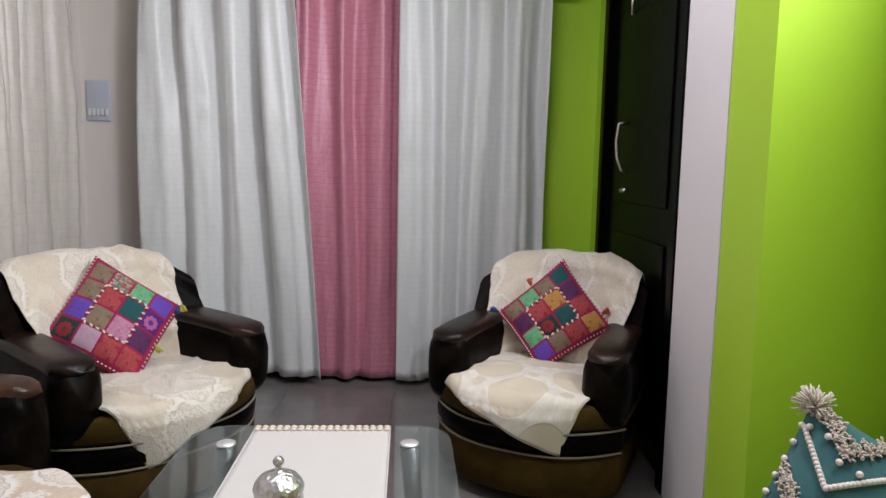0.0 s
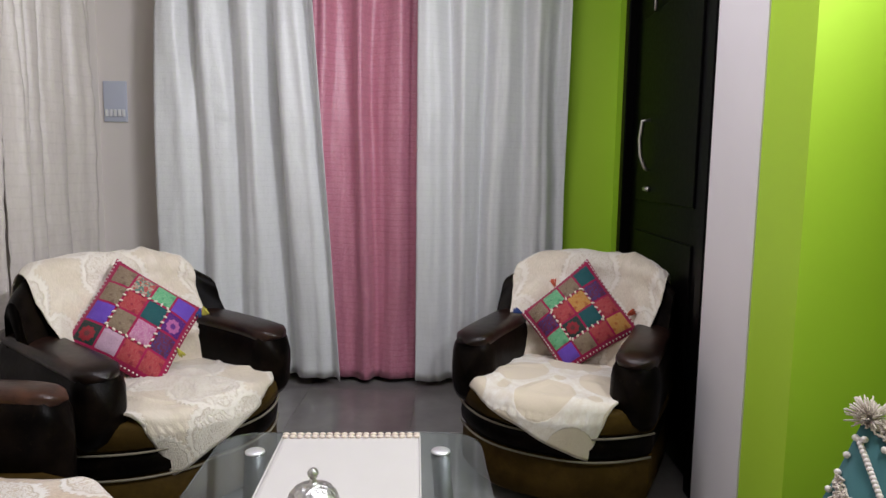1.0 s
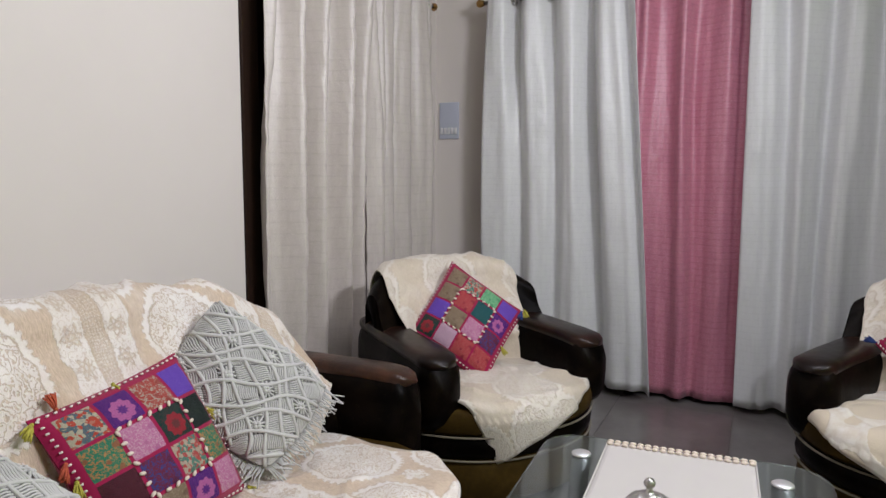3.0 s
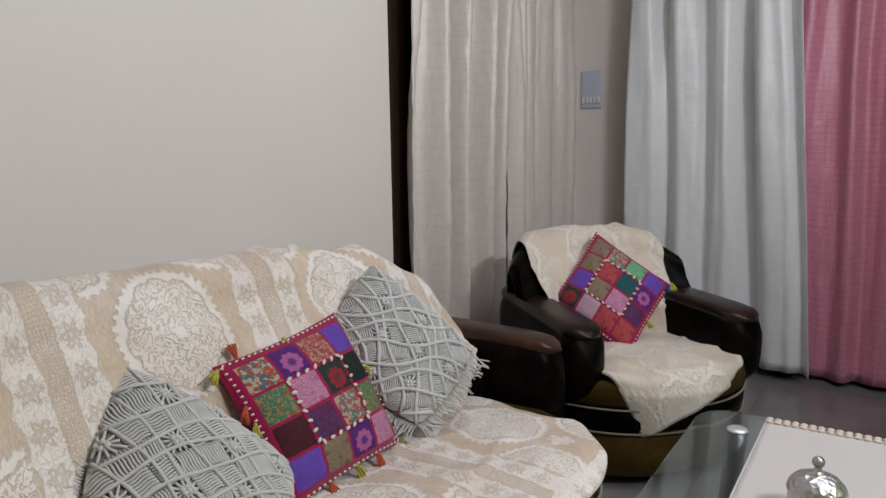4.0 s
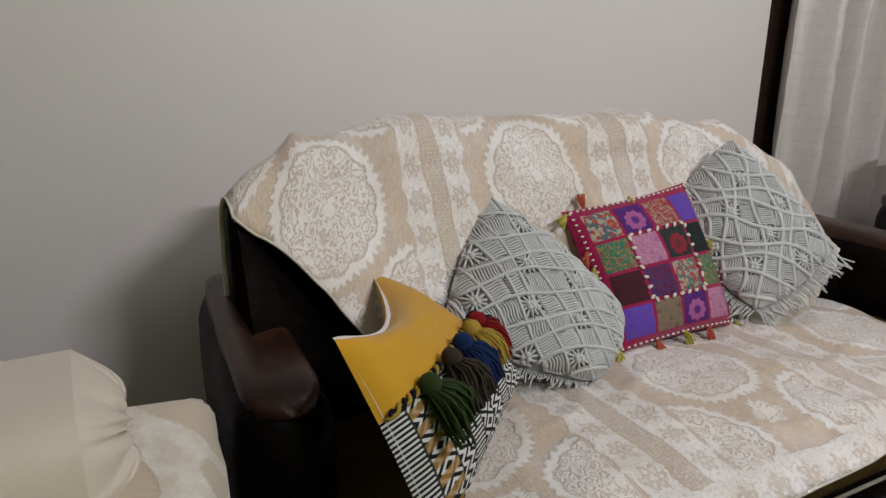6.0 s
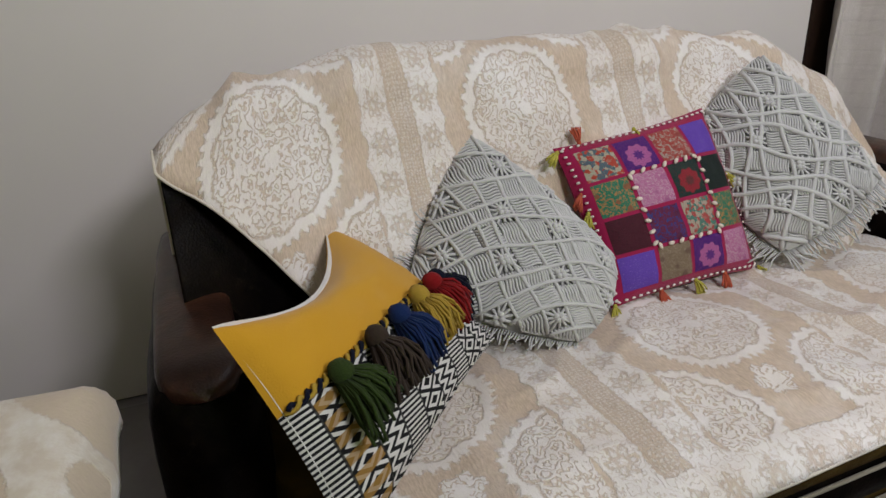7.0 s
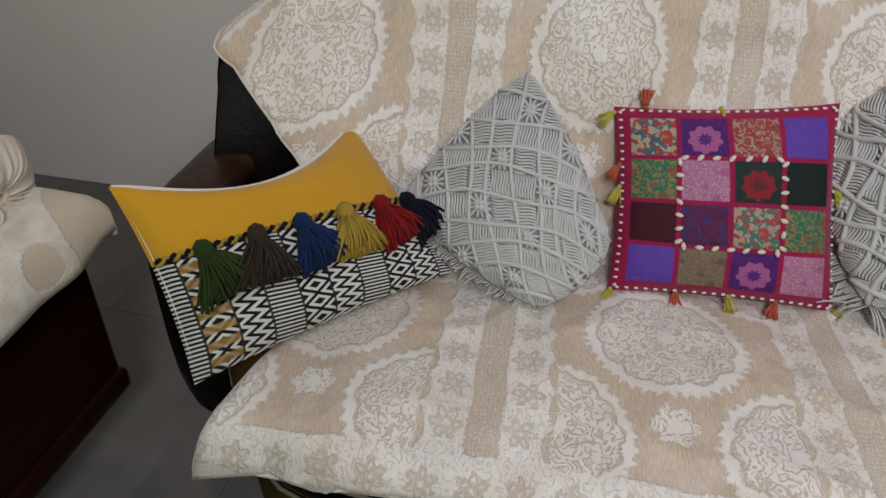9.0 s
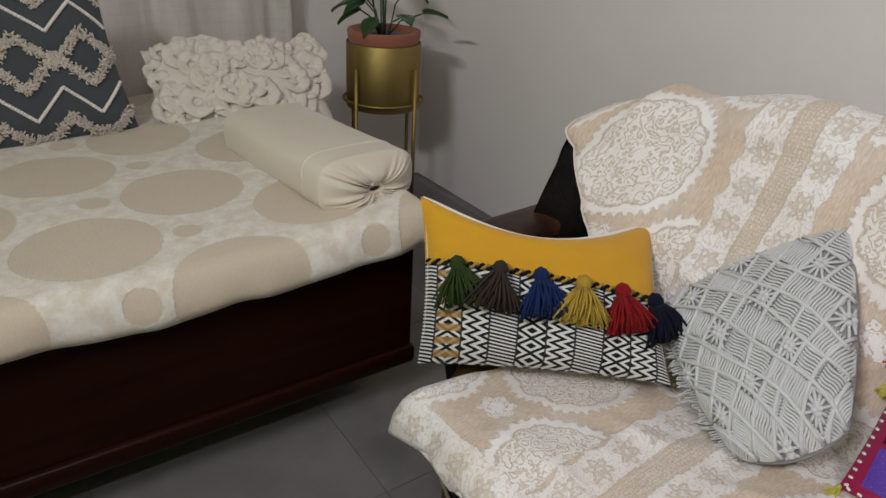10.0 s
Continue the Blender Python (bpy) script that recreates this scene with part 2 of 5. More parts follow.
THROW = lace_material("beige_chenille_lace", (0.69, 0.555, 0.43), (0.59, 0.46, 0.345), (0.92, 0.89, 0.86), (0.66, 0.565, 0.465), 0.47, 0.61, 0.36, 0.0, radius=0.146, hem=1.145)
CHAIRCOVER = lace_material("cream_chenille_damask", (0.71, 0.62, 0.50), (0.65, 0.56, 0.44), (0.82, 0.77, 0.69), (0.71, 0.64, 0.545), 0.40, 0.40, 0.22, 0.0, bands=False, radius=0.13, rough=0.42, spec=0.5)


def oval_cover_material(name, k, white0, white1, tan0, tan1):
    g = Nodes(name)
    vec, u, v = g.uv()
    u, v = g.m("MULTIPLY", u, k), g.m("MULTIPLY", v, k)
    wob = g.noise(140, 2, vec=vec)

    def ovals(pu, pv, ou, ov, r0, sx):
        a = g.m("MULTIPLY", g.m("SUBTRACT", g.m("FRACT", g.m("ADD", g.m("DIVIDE", g.m("SUBTRACT", u, ou), pu), 0.5)), 0.5), pu * sx)
        b = g.m("MULTIPLY", g.m("SUBTRACT", g.m("FRACT", g.m("ADD", g.m("DIVIDE", g.m("SUBTRACT", v, ov), pv), 0.5)), 0.5), pv)
        r = g.m("SQRT", g.m("ADD", g.m("MULTIPLY", a, a), g.m("MULTIPLY", b, b)))
        r = g.m("ADD", r, g.m("MULTIPLY", wob, 0.012))
        return g.m("SUBTRACT", 1.0, g.step(r, r0, 0.004))

    mask = g.m("MAXIMUM", g.m("MAXIMUM", ovals(0.52, 0.47, 0.143, 0.751, 0.152, 1.0), ovals(0.52, 0.47, 0.403, 0.50, 0.152, 1.0)), g.m("MAXIMUM", ovals(0.52, 0.47, 0.35, 0.735, 0.040, 1.0), ovals(0.52, 0.47, 0.20, 0.515, 0.036, 1.0)))
    pile = g.noise(1.0, 4, 0.6, vec=g.vec(g.m("MULTIPLY", u, 260), g.m("MULTIPLY", v, 90)))
    blot = g.noise(26, 4, 0.65, vec=vec)
    white = g.mix(g.step(blot, 0.4, 0.25), white0, white1)
    tan = g.mix(pile, tan0, tan1)
    h = g.m("SUBTRACT", g.m("ADD", g.m("MULTIPLY", pile, 0.5), g.m("MULTIPLY", blot, 0.8)), g.m("MULTIPLY", mask, 0.7))
    return g.done(g.mix(mask, white, tan), 0.7, h, 0.6, 0.004, spec=0.25, sheen=0.3)


BEDCOVER = oval_cover_material("cream_oval_bedcover", 1.0, (0.62, 0.55, 0.45), (0.74, 0.70, 0.63), (0.51, 0.415, 0.305), (0.61, 0.515, 0.40))
OVALCOVER = oval_cover_material("white_lace_oval_cover", 1.35, (0.72, 0.65, 0.55), (0.82, 0.78, 0.71), (0.62, 0.53, 0.40), (0.72, 0.63, 0.50))
PALEHEM = cloth("ivory_hem", (0.74, 0.68, 0.58), (0.68, 0.61, 0.51), 300)
BOLSTER = cloth("cream_satin_bolster", (0.66, 0.59, 0.48), (0.60, 0.52, 0.42), 500, 0.45, 0.2, 0.2)
RUFFLE = cloth("ivory_ruffled_cloth", (0.72, 0.66, 0.58), (0.64, 0.57, 0.48), 380, 0.8, 0.3)


def wood(name, colour, dark, rough, sx=3.0, sy=40.0, spec=0.12):
    g = Nodes(name)
    co = g.add("ShaderNodeSeparateXYZ")
    g.link(g.obj(), co.inputs[0])
    grain = g.noise(1.0, 5, 0.6, vec=g.vec(g.m("MULTIPLY", co.outputs[0], sx), g.m("MULTIPLY", co.outputs[1], sy), g.m("MULTIPLY", co.outputs[2], sy)))
    return g.done(g.mix(grain, dark, colour), g.m("MULTIPLY_ADD", grain, 0.2, rough - 0.08), grain, 0.12, 0.002, spec=spec)


BEDWOOD = wood("dark_mahogany", (0.026, 0.006, 0.0025), (0.008, 0.002, 0.0012), 0.30)
DARKWOOD = wood("dark_frame_wood", (0.030, 0.016, 0.010), (0.015, 0.008, 0.006), 0.40)
DOORBLACK = wood("black_painted_door", (0.003, 0.0026, 0.0026), (0.0015, 0.0015, 0.0015), 0.34, spec=0.04)
LOGWOOD = wood("brown_bark_wood", (0.28, 0.15, 0.07), (0.12, 0.06, 0.03), 0.6)


def metal(name, colour, rough, bump=0.0, scale=60):
    g = Nodes(name)
    n = g.noise(scale, 3)
    return g.done(colour, g.m("MULTIPLY_ADD", n, 0.15, rough), g.voronoi(scale) if bump else n, bump or 0.03, 0.003, metal=1.0)


STEEL = metal("brushed_steel", (0.55, 0.53, 0.50), 0.25)
CHROME = metal("polished_chrome_disc", (0.86, 0.87, 0.88), 0.42)
SILVER = metal("embossed_silver", (0.60, 0.59, 0.58), 0.33, 1.0, 85)
BRASS = metal("aged_brass", (0.45, 0.27, 0.10), 0.28)
GOLD = metal("gold_planter", (0.33, 0.24, 0.085), 0.46, 0.15, 30)
SATINGREY = metal("satin_grey_leg", (0.09, 0.09, 0.09), 0.35)
g0 = Nodes("green_tinted_glass")
GLASS = g0.done((0.78, 0.88, 0.86), 0.02, trans=1.0, ior=1.45)
g0 = Nodes("night_window_glass")
NIGHT = g0.done((0.010, 0.014, 0.012), 0.06, g0.noise(3, 2), 0.02, 0.002)
RUNNER = cloth("white_table_runner", (0.62, 0.59, 0.57), (0.57, 0.54, 0.52), 500, 0.8)
COWRIE = cloth("ivory_cowrie_shell", (0.80, 0.72, 0.63), (0.70, 0.58, 0.48), 90, 0.35, 0.0, 0.1)
PEARL = cloth("white_bead", (0.82, 0.76, 0.72), (0.75, 0.68, 0.64), 90, 0.35, 0.0, 0.1)
MACRAME = cloth("grey_macrame_cotton", (0.62, 0.618, 0.60), (0.52, 0.515, 0.505), 600, 0.9)
MACBASE = cloth("grey_cushion_cloth", (0.33, 0.328, 0.32), (0.26, 0.258, 0.252), 600, 0.9)
MUSTARD = cloth("mustard_ribbed_cotton", (0.62, 0.325, 0.022), (0.55, 0.275, 0.016), 360, 0.9)
LINEN = cloth("white_lining", (0.72, 0.70, 0.66), (0.66, 0.64, 0.60), 400)
GREYZIG = cloth("slate_grey_canvas", (0.070, 0.078, 0.085), (0.05, 0.056, 0.062), 500)
TEAL = cloth("teal_canvas", (0.055, 0.155, 0.165), (0.04, 0.12, 0.13), 500)
TUFT = cloth("ivory_tufted_yarn", (0.68, 0.61, 0.53), (0.55, 0.47, 0.40), 260, 0.9, 0.3, 0.8)
MAGENTA = cloth("magenta_border_cloth", (0.36, 0.010, 0.075), (0.26, 0.006, 0.05), 500, 0.7)
PLATE = cloth("pale_blue_switch_plastic", (0.54, 0.57, 0.66), (0.51, 0.54, 0.63), 50, 0.35, 0.0, 0.02)
SWITCH = cloth("white_switch_plastic", (0.75, 0.75, 0.76), (0.7, 0.7, 0.72), 50, 0.3, 0.0, 0.02)
TERRA = cloth("terracotta", (0.36, 0.13, 0.08), (0.28, 0.10, 0.06), 120, 0.8)
LEAF = cloth("green_leaf", (0.035, 0.085, 0.022), (0.022, 0.055, 0.015), 40, 0.4)
SOIL = cloth("dark_potting_soil", (0.03, 0.02, 0.014), (0.015, 0.01, 0.008), 120)
LAMPM = Nodes("lit_tube")
LAMPM.bsdf.inputs["Emission Color"].default_value = (1, 0.96, 0.9, 1)
LAMPM.bsdf.inputs["Emission Strength"].default_value = 0.3
LAMPM = LAMPM.mat
YARN = {n: cloth("yarn_" + n, c, tuple(0.5 * k for k in c), 500, 0.9, 0.03, 0.8) for n, c in (
    ("green", (0.035, 0.06, 0.012)), ("brown", (0.05, 0.034, 0.024)), ("blue", (0.010, 0.028, 0.11)), ("gold", (0.52, 0.34, 0.05)),
    ("red", (0.30, 0.010, 0.012)), ("navy", (0.006, 0.008, 0.022)), ("lemon", (0.62, 0.56, 0.10)), ("coral", (0.62, 0.13, 0.07)), ("bluebell", (0.05, 0.09, 0.3)))}


def patch_material(name, ground, motif, motif2, scale, kind):
    ground = tuple(1.05 * k for k in ground)
    g = Nodes(name)
    vec, u, v = g.uv()
    n = g.noise(scale, 4, 0.6, vec=vec)
    if kind == "floral":
        cells = g.voronoi(scale, vec, out="Color")
        sep = g.add("ShaderNodeSeparateXYZ")
        g.link(cells, sep.inputs[0])
        c = g.mix(g.step(sep.outputs[0], 0.45, 0.05), ground, motif)
        c = g.mix(g.step(sep.outputs[1], 0.62, 0.05), c, motif2)
        c = g.mix(g.step(n, 0.6, 0.03), c, ground)
    elif kind == "disc":
        a, b = g.m("SUBTRACT", u, 0.5), g.m("SUBTRACT", v, 0.42)
        r = g.m("SQRT", g.m("ADD", g.m("MULTIPLY", a, a), g.m("MULTIPLY", b, b)))
        th = g.m("MULTIPLY", g.m("COSINE", g.m("MULTIPLY", g.m("ARCTAN2", a, b), 9.0)), 0.03)
        rr = g.m("ADD", r, th)
        c = g.mix(g.step(rr, 0.34, 0.02), g.mix(g.step(rr, 0.13, 0.02), motif2, motif), ground)
    elif kind == "swirl":
        w = g.m("SINE", g.m("ADD", g.m("MULTIPLY", n, 40.0), g.m("MULTIPLY", u, 6.0)))
        c = g.mix(g.step(w, 0.45, 0.2), ground, motif)
        c = g.mix(g.step(g.noise(2.2, 1, vec=vec), 0.58, 0.02), c, motif2)
    else:
        d = g.voronoi(scale * 2.2, vec)
        c = g.mix(g.step(d, 0.16, 0.05), motif, ground)
        c = g.mix(g.m("MULTIPLY", n, 0.5), c, motif2)
    fine = g.noise(34, 3, 0.7, vec=vec)
    stitch = g.m("ABSOLUTE", g.m("SINE", g.m("MULTIPLY", g.noise(7, 3, 0.6, vec=vec), 30.0)))
    c = g.mix(g.m("MULTIPLY", g.m("SUBTRACT", 1.0, g.step(stitch, 0.12, 0.12)), 0.45), c, motif)
    c = g.mix(g.m("MULTIPLY", g.step(fine, 0.45, 0.25), 0.5), c, tuple(0.45 * k for k in ground))
    return g.done(c, g.m("MULTIPLY_ADD", n, 0.3, 0.4), g.m("ADD", n, g.m("MULTIPLY", fine, 0.8)), 0.7, 0.004, spec=0.3, sheen=0.0)


PATCH = [
    patch_material("patch_red_floral", (0.42, 0.40, 0.30), (0.45, 0.04, 0.02), (0.05, 0.12, 0.16), 9, "floral"),
    patch_material("patch_purple_rose", (0.07, 0.010, 0.16), (0.45, 0.12, 0.32), (0.10, 0.02, 0.2), 6, "disc"),
    patch_material("patch_rust_arch", (0.36, 0.045, 0.035), (0.42, 0.38, 0.32), (0.30, 0.05, 0.04), 4, "swirl"),
    patch_material("patch_violet", (0.13, 0.055, 0.42), (0.26, 0.17, 0.58), (0.10, 0.04, 0.34), 5, "dots"),
    patch_material("patch_green_paisley", (0.015, 0.17, 0.10), (0.45, 0.22, 0.08), (0.28, 0.10, 0.05), 4, "swirl"),
    patch_material("patch_pink_leaf", (0.46, 0.15, 0.30), (0.58, 0.36, 0.44), (0.42, 0.13, 0.28), 6, "swirl"),
    patch_material("patch_dark_green_rose", (0.006, 0.035, 0.03), (0.30, 0.018, 0.03), (0.12, 0.03, 0.03), 5, "disc"),
    patch_material("patch_black_green", (0.006, 0.016, 0.016), (0.010, 0.03, 0.028), (0.02, 0.02, 0.01), 5, "dots"),
    patch_material("patch_maroon", (0.07, 0.006, 0.018), (0.015, 0.008, 0.006), (0.06, 0.012, 0.02), 6, "dots"),
    patch_material("patch_plum_blue", (0.13, 0.012, 0.045), (0.03, 0.05, 0.22), (0.10, 0.015, 0.05), 4, "swirl"),
    patch_material("patch_mixed_floral", (0.42, 0.36, 0.28), (0.42, 0.05, 0.05), (0.04, 0.20, 0.16), 11, "floral"),
    patch_material("patch_olive", (0.20, 0.14, 0.09), (0.30, 0.23, 0.16), (0.16, 0.10, 0.07), 6, "swirl"),
    patch_material("patch_mint", (0.10, 0.36, 0.17), (0.26, 0.52, 0.30), (0.08, 0.28, 0.14), 7, "swirl"),
    patch_material("patch_teal", (0.010, 0.085, 0.095), (0.02, 0.12, 0.12), (0.01, 0.06, 0.07), 5, "dots"),
    patch_material("patch_lilac_dots", (0.52, 0.34, 0.44), (0.16, 0.04, 0.16), (0.46, 0.30, 0.40), 7, "dots"),
    patch_material("patch_amber", (0.48, 0.20, 0.04), (0.55, 0.35, 0.12), (0.36, 0.10, 0.03), 8, "swirl"),
    patch_material("patch_coral_red", (0.36, 0.030, 0.045), (0.45, 0.12, 0.10), (0.26, 0.02, 0.04), 7, "swirl"),
]


def woven_material():
    """Black and white woven bands: stripes, zigzags and diamonds, one band ochre. u from 0 to 1 along the length, v up in the same measure."""
    g = Nodes("black_white_woven_bands")
    vec, u, v = g.uv()
    us = g.m("MULTIPLY_ADD", u, 9.0, 0.5)
    band = g.m("FLOOR", us)
    f = g.m("SUBTRACT", us, band)

    def tri(a):
        return g.m("ABSOLUTE", g.m("SUBTRACT", g.m("FRACT", a), 0.5))

    def duty(a, d):
        return g.step(g.m("FRACT", a), d, 0.06)

    z = g.m("MULTIPLY", v, 50.0)
    slant = duty(g.m("ADD", g.m("MULTIPLY", z, 1.5), g.m("MULTIPLY", f, 1.2)), 0.5)
    zig = duty(g.m("ADD", g.m("MULTIPLY", f, 2.0), g.m("MULTIPLY", tri(g.m("MULTIPLY", z, 0.55)), 1.7)), 0.46)
    dia = duty(g.m("ADD", g.m("MULTIPLY", tri(f), 2.6), g.m("MULTIPLY", tri(g.m("MULTIPLY", z, 0.34)), 2.6)), 0.5)
    which = g.m("FRACT", g.m("MULTIPLY", band, 0.3334))
    pat = g.mix(g.step(which, 0.2, 0.01), slant, g.mix(g.step(which, 0.55, 0.01), dia, zig))
    gap = g.m("SUBTRACT", 1.0, g.m("MULTIPLY", g.step(f, 0.03, 0.01), g.m("SUBTRACT", 1.0, g.step(f, 0.96, 0.01))))
    col = g.mix(pat, (0.012, 0.012, 0.013), (0.68, 0.66, 0.63))
    one = g.m("MULTIPLY", g.step(us, 1.0, 0.01), g.m("SUBTRACT", 1.0, g.step(us, 2.0, 0.01)))
    col = g.mix(g.m("MULTIPLY", g.m("MULTIPLY", one, g.step(g.m("FRACT", g.m("MULTIPLY", z, 0.42)), 0.45, 0.05)), 0.8), col, (0.36, 0.20, 0.05))
    col = g.mix(g.m("MULTIPLY", gap, 0.9), col, (0.02, 0.02, 0.02))
    fine = g.noise(420, 2, vec=vec)
    return g.done(col, 0.9, g.m("ADD", fine, g.m("MULTIPLY", pat, 0.8)), 0.5, 0.002, spec=0.2)


WOVEN = woven_material()


# ---- mesh helpers ----
def part(name, bm, material, parent=None, label="", smooth=True):
    me = bpy.data.meshes.new(name)
    bm.to_mesh(me)
    bm.free()
    me.materials.append(material)
    if smooth:
        me.polygons.foreach_set("use_smooth", [True] * len(me.polygons))
    ob = new(name, me)
    if parent:
        ob.parent = parent
    if label:
        ob["label"] = label
    return ob


def share(name, ob, m, parent):
    o = new(name, ob.data)
    o.parent = parent
    o.matrix_basis = m
    return o


def thing(name, m, label, category, group=""):
    ob = new(name)
    ob.matrix_world = m
    return tagged(ob, label, category, group)


def box(x0, x1, y0, y1, z0, z1, bevel=0.0, bm=None, seg=2):
    bm = bm or bmesh.new()
    r = bmesh.ops.create_cube(bm, size=1.0)["verts"]
    bmesh.ops.scale(bm, vec=(x1 - x0, y1 - y0, z1 - z0), verts=r)
    bmesh.ops.translate(bm, vec=((x0 + x1) / 2, (y0 + y1) / 2, (z0 + z1) / 2), verts=r)
    if bevel:
        es = list({e for v in r for e in v.link_edges})
        bmesh.ops.bevel(bm, geom=es, offset=bevel, segments=seg, affect="EDGES", profile=0.5)
    return bm


def grid(fn, nu, nv, uvfn=None, close=False, bm=None, flip=False):
    """A sheet of nu by nv cells through fn(i / nu, j / nv)."""
    bm = bm or bmesh.new()
    lay = bm.loops.layers.uv.verify() if uvfn else None
    rows = [[bm.verts.new(fn(i / nu, j / nv)) for j in range(nv + (0 if close else 1))] for i in range(nu + 1)]
    for i in range(nu):
        for j in range(nv):
            jj = (j + 1) % nv if close else j + 1
            quad = [(i, j), (i + 1, j), (i + 1, jj), (i, jj)]
            if flip:
                quad.reverse()
            f = bm.faces.new([rows[a][b] for a, b in quad])
            if uvfn:
                for loop, (a, b) in zip(f.loops, quad):
                    loop[lay].uv = uvfn(a / nu, (j + 1 if (close and b == jj and b != j and jj == 0) else b) / nv)
    return bm


def thicken(bm, d):
    """Gives a sheet a second side d away."""
    bm.normal_update()
    bmesh.ops.solidify(bm, geom=bm.faces[:], thickness=d)
    return bm


def lathe(profile, n=24, bm=None):
    """Turns (radius, height) pairs about z."""
    k = len(profile) - 1

    def fn(a, b):
        r, z = profile[round(a * k)]
        t = 2 * math.pi * b
        return (r * math.cos(t), r * math.sin(t), z)

    return grid(fn, k, n, close=True, bm=bm, flip=True)


def tube(points, r, n=6, bm=None, taper=None):
    """A round cord along the points."""
    pts = [Vector(p) for p in points]
    k = len(pts) - 1
    bm = bm or bmesh.new()
    rings = []
    side = None
    for i, p in enumerate(pts):
        d = (pts[min(i + 1, k)] - pts[max(i - 1, 0)]).normalized()
        if side is None:
            side = d.orthogonal().normalized()
        side = (side - d * side.dot(d)).normalized()
        up = d.cross(side)
        rr = r * (taper[i] if taper else 1)
        rings.append([bm.verts.new(p + rr * (math.cos(2 * math.pi * j / n) * side + math.sin(2 * math.pi * j / n) * up)) for j in range(n)])
    for a, b in zip(rings, rings[1:]):
        for j in range(n):
            bm.faces.new((a[j], a[(j + 1) % n], b[(j + 1) % n], b[j]))
    bm.faces.new(rings[0][::-1])
    bm.faces.new(rings[-1])
    return bm


def ball(m, r=1.0, bm=None, u=8, v=6):
    bm = bm or bmesh.new()
    bmesh.ops.create_uvsphere(bm, u_segments=u, v_segments=v, radius=r, matrix=m)
    return bm


def axes(centre, right, up):
    """The pose with its x along right and its y along up; z looks out of the face."""
    x = Vector(right).normalized()
    y = Vector(up)
    y = (y - x * y.dot(x)).normalized()
    z = x.cross(y)
    m = Matrix((x, y, z)).transposed().to_4x4()
    m.translation = centre
    return m


def wob(x, y, z=0.0, s=1.0):
    return noise.noise(Vector((x * s, y * s, z * s)))


# ---- setting ----
def plain_box(name, b, material, label, parent=None, bevel=0.0):
    ob = part(name, box(*b, bevel=bevel), material, parent, smooth=False)
    return ob if parent else tagged(ob, label, name.split("_")[0], kind="structure")


plain_box("floor", (WALL_L - 0.2, WALL_R + 0.3, WALL_N - 0.2, WALL_B + 0.3, -0.12, -0.006), GROUT, "grey grouted bed of the polished tile floor")
plain_box("ceiling", (WALL_L - 0.2, WALL_R + 0.3, WALL_N - 0.2, WALL_B + 0.3, ROOF, ROOF + 0.1), ROOFM, "plain unseen ceiling, greyed to cut the bounced light")
# left wall with the curtained doorway
LW = (WALL_L - 0.14, WALL_L)
left = tagged(new("wall_left"), "cream painted wall with a curtained doorway", "wall", kind="structure")
for b in ((*LW, WALL_N - 0.2, 3.43, 0, ROOF), (*LW, 4.95, WALL_B + 0.14, 0, ROOF), (*LW, 3.43, 4.95, 2.42, ROOF)):
    plain_box("wall_panel", b, CREAM, "", left)
# far wall with the tall curtained window
far = tagged(new("wall_far"), "cream and green painted wall behind the curtains", "wall", kind="structure")
for b, mt in (((WALL_L, -0.55, WALL_B, WALL_B + 0.14, 0, ROOF), CREAM), ((1.28, WALL_R + 0.14, WALL_B, WALL_B + 0.14, 0, ROOF), GREEN),
              ((-0.55, 1.28, WALL_B, WALL_B + 0.14, 2.42, ROOF), CREAM)):
    plain_box("wall_panel", b, mt, "", far)
# right side: thick part with the door, white strip, recessed green wall
right = tagged(new("wall_right"), "bright green painted wall with a white strip beside the door", "wall", kind="structure")
XD = 1.63
for b in ((WALL_R, WALL_R + 0.14, WALL_N - 0.2, 3.112, 0, ROOF), (XD, WALL_R + 0.14, 3.112, 3.775, 0, ROOF),
          (XD, WALL_R + 0.14, 5.08, WALL_B, 0, ROOF), (XD, WALL_R + 0.14, 3.775, 5.08, 2.25, ROOF)):
    plain_box("wall_panel", b, GREEN, "", right)
plain_box("trim", (XD - 0.005, XD + 0.002, 3.385, 3.777, 0, ROOF), WHITE, "", right)
plain_box("wall_near", (WALL_L, WALL_R, WALL_N - 0.14, WALL_N, 0, ROOF), CREAM, "cream painted wall behind the divan")


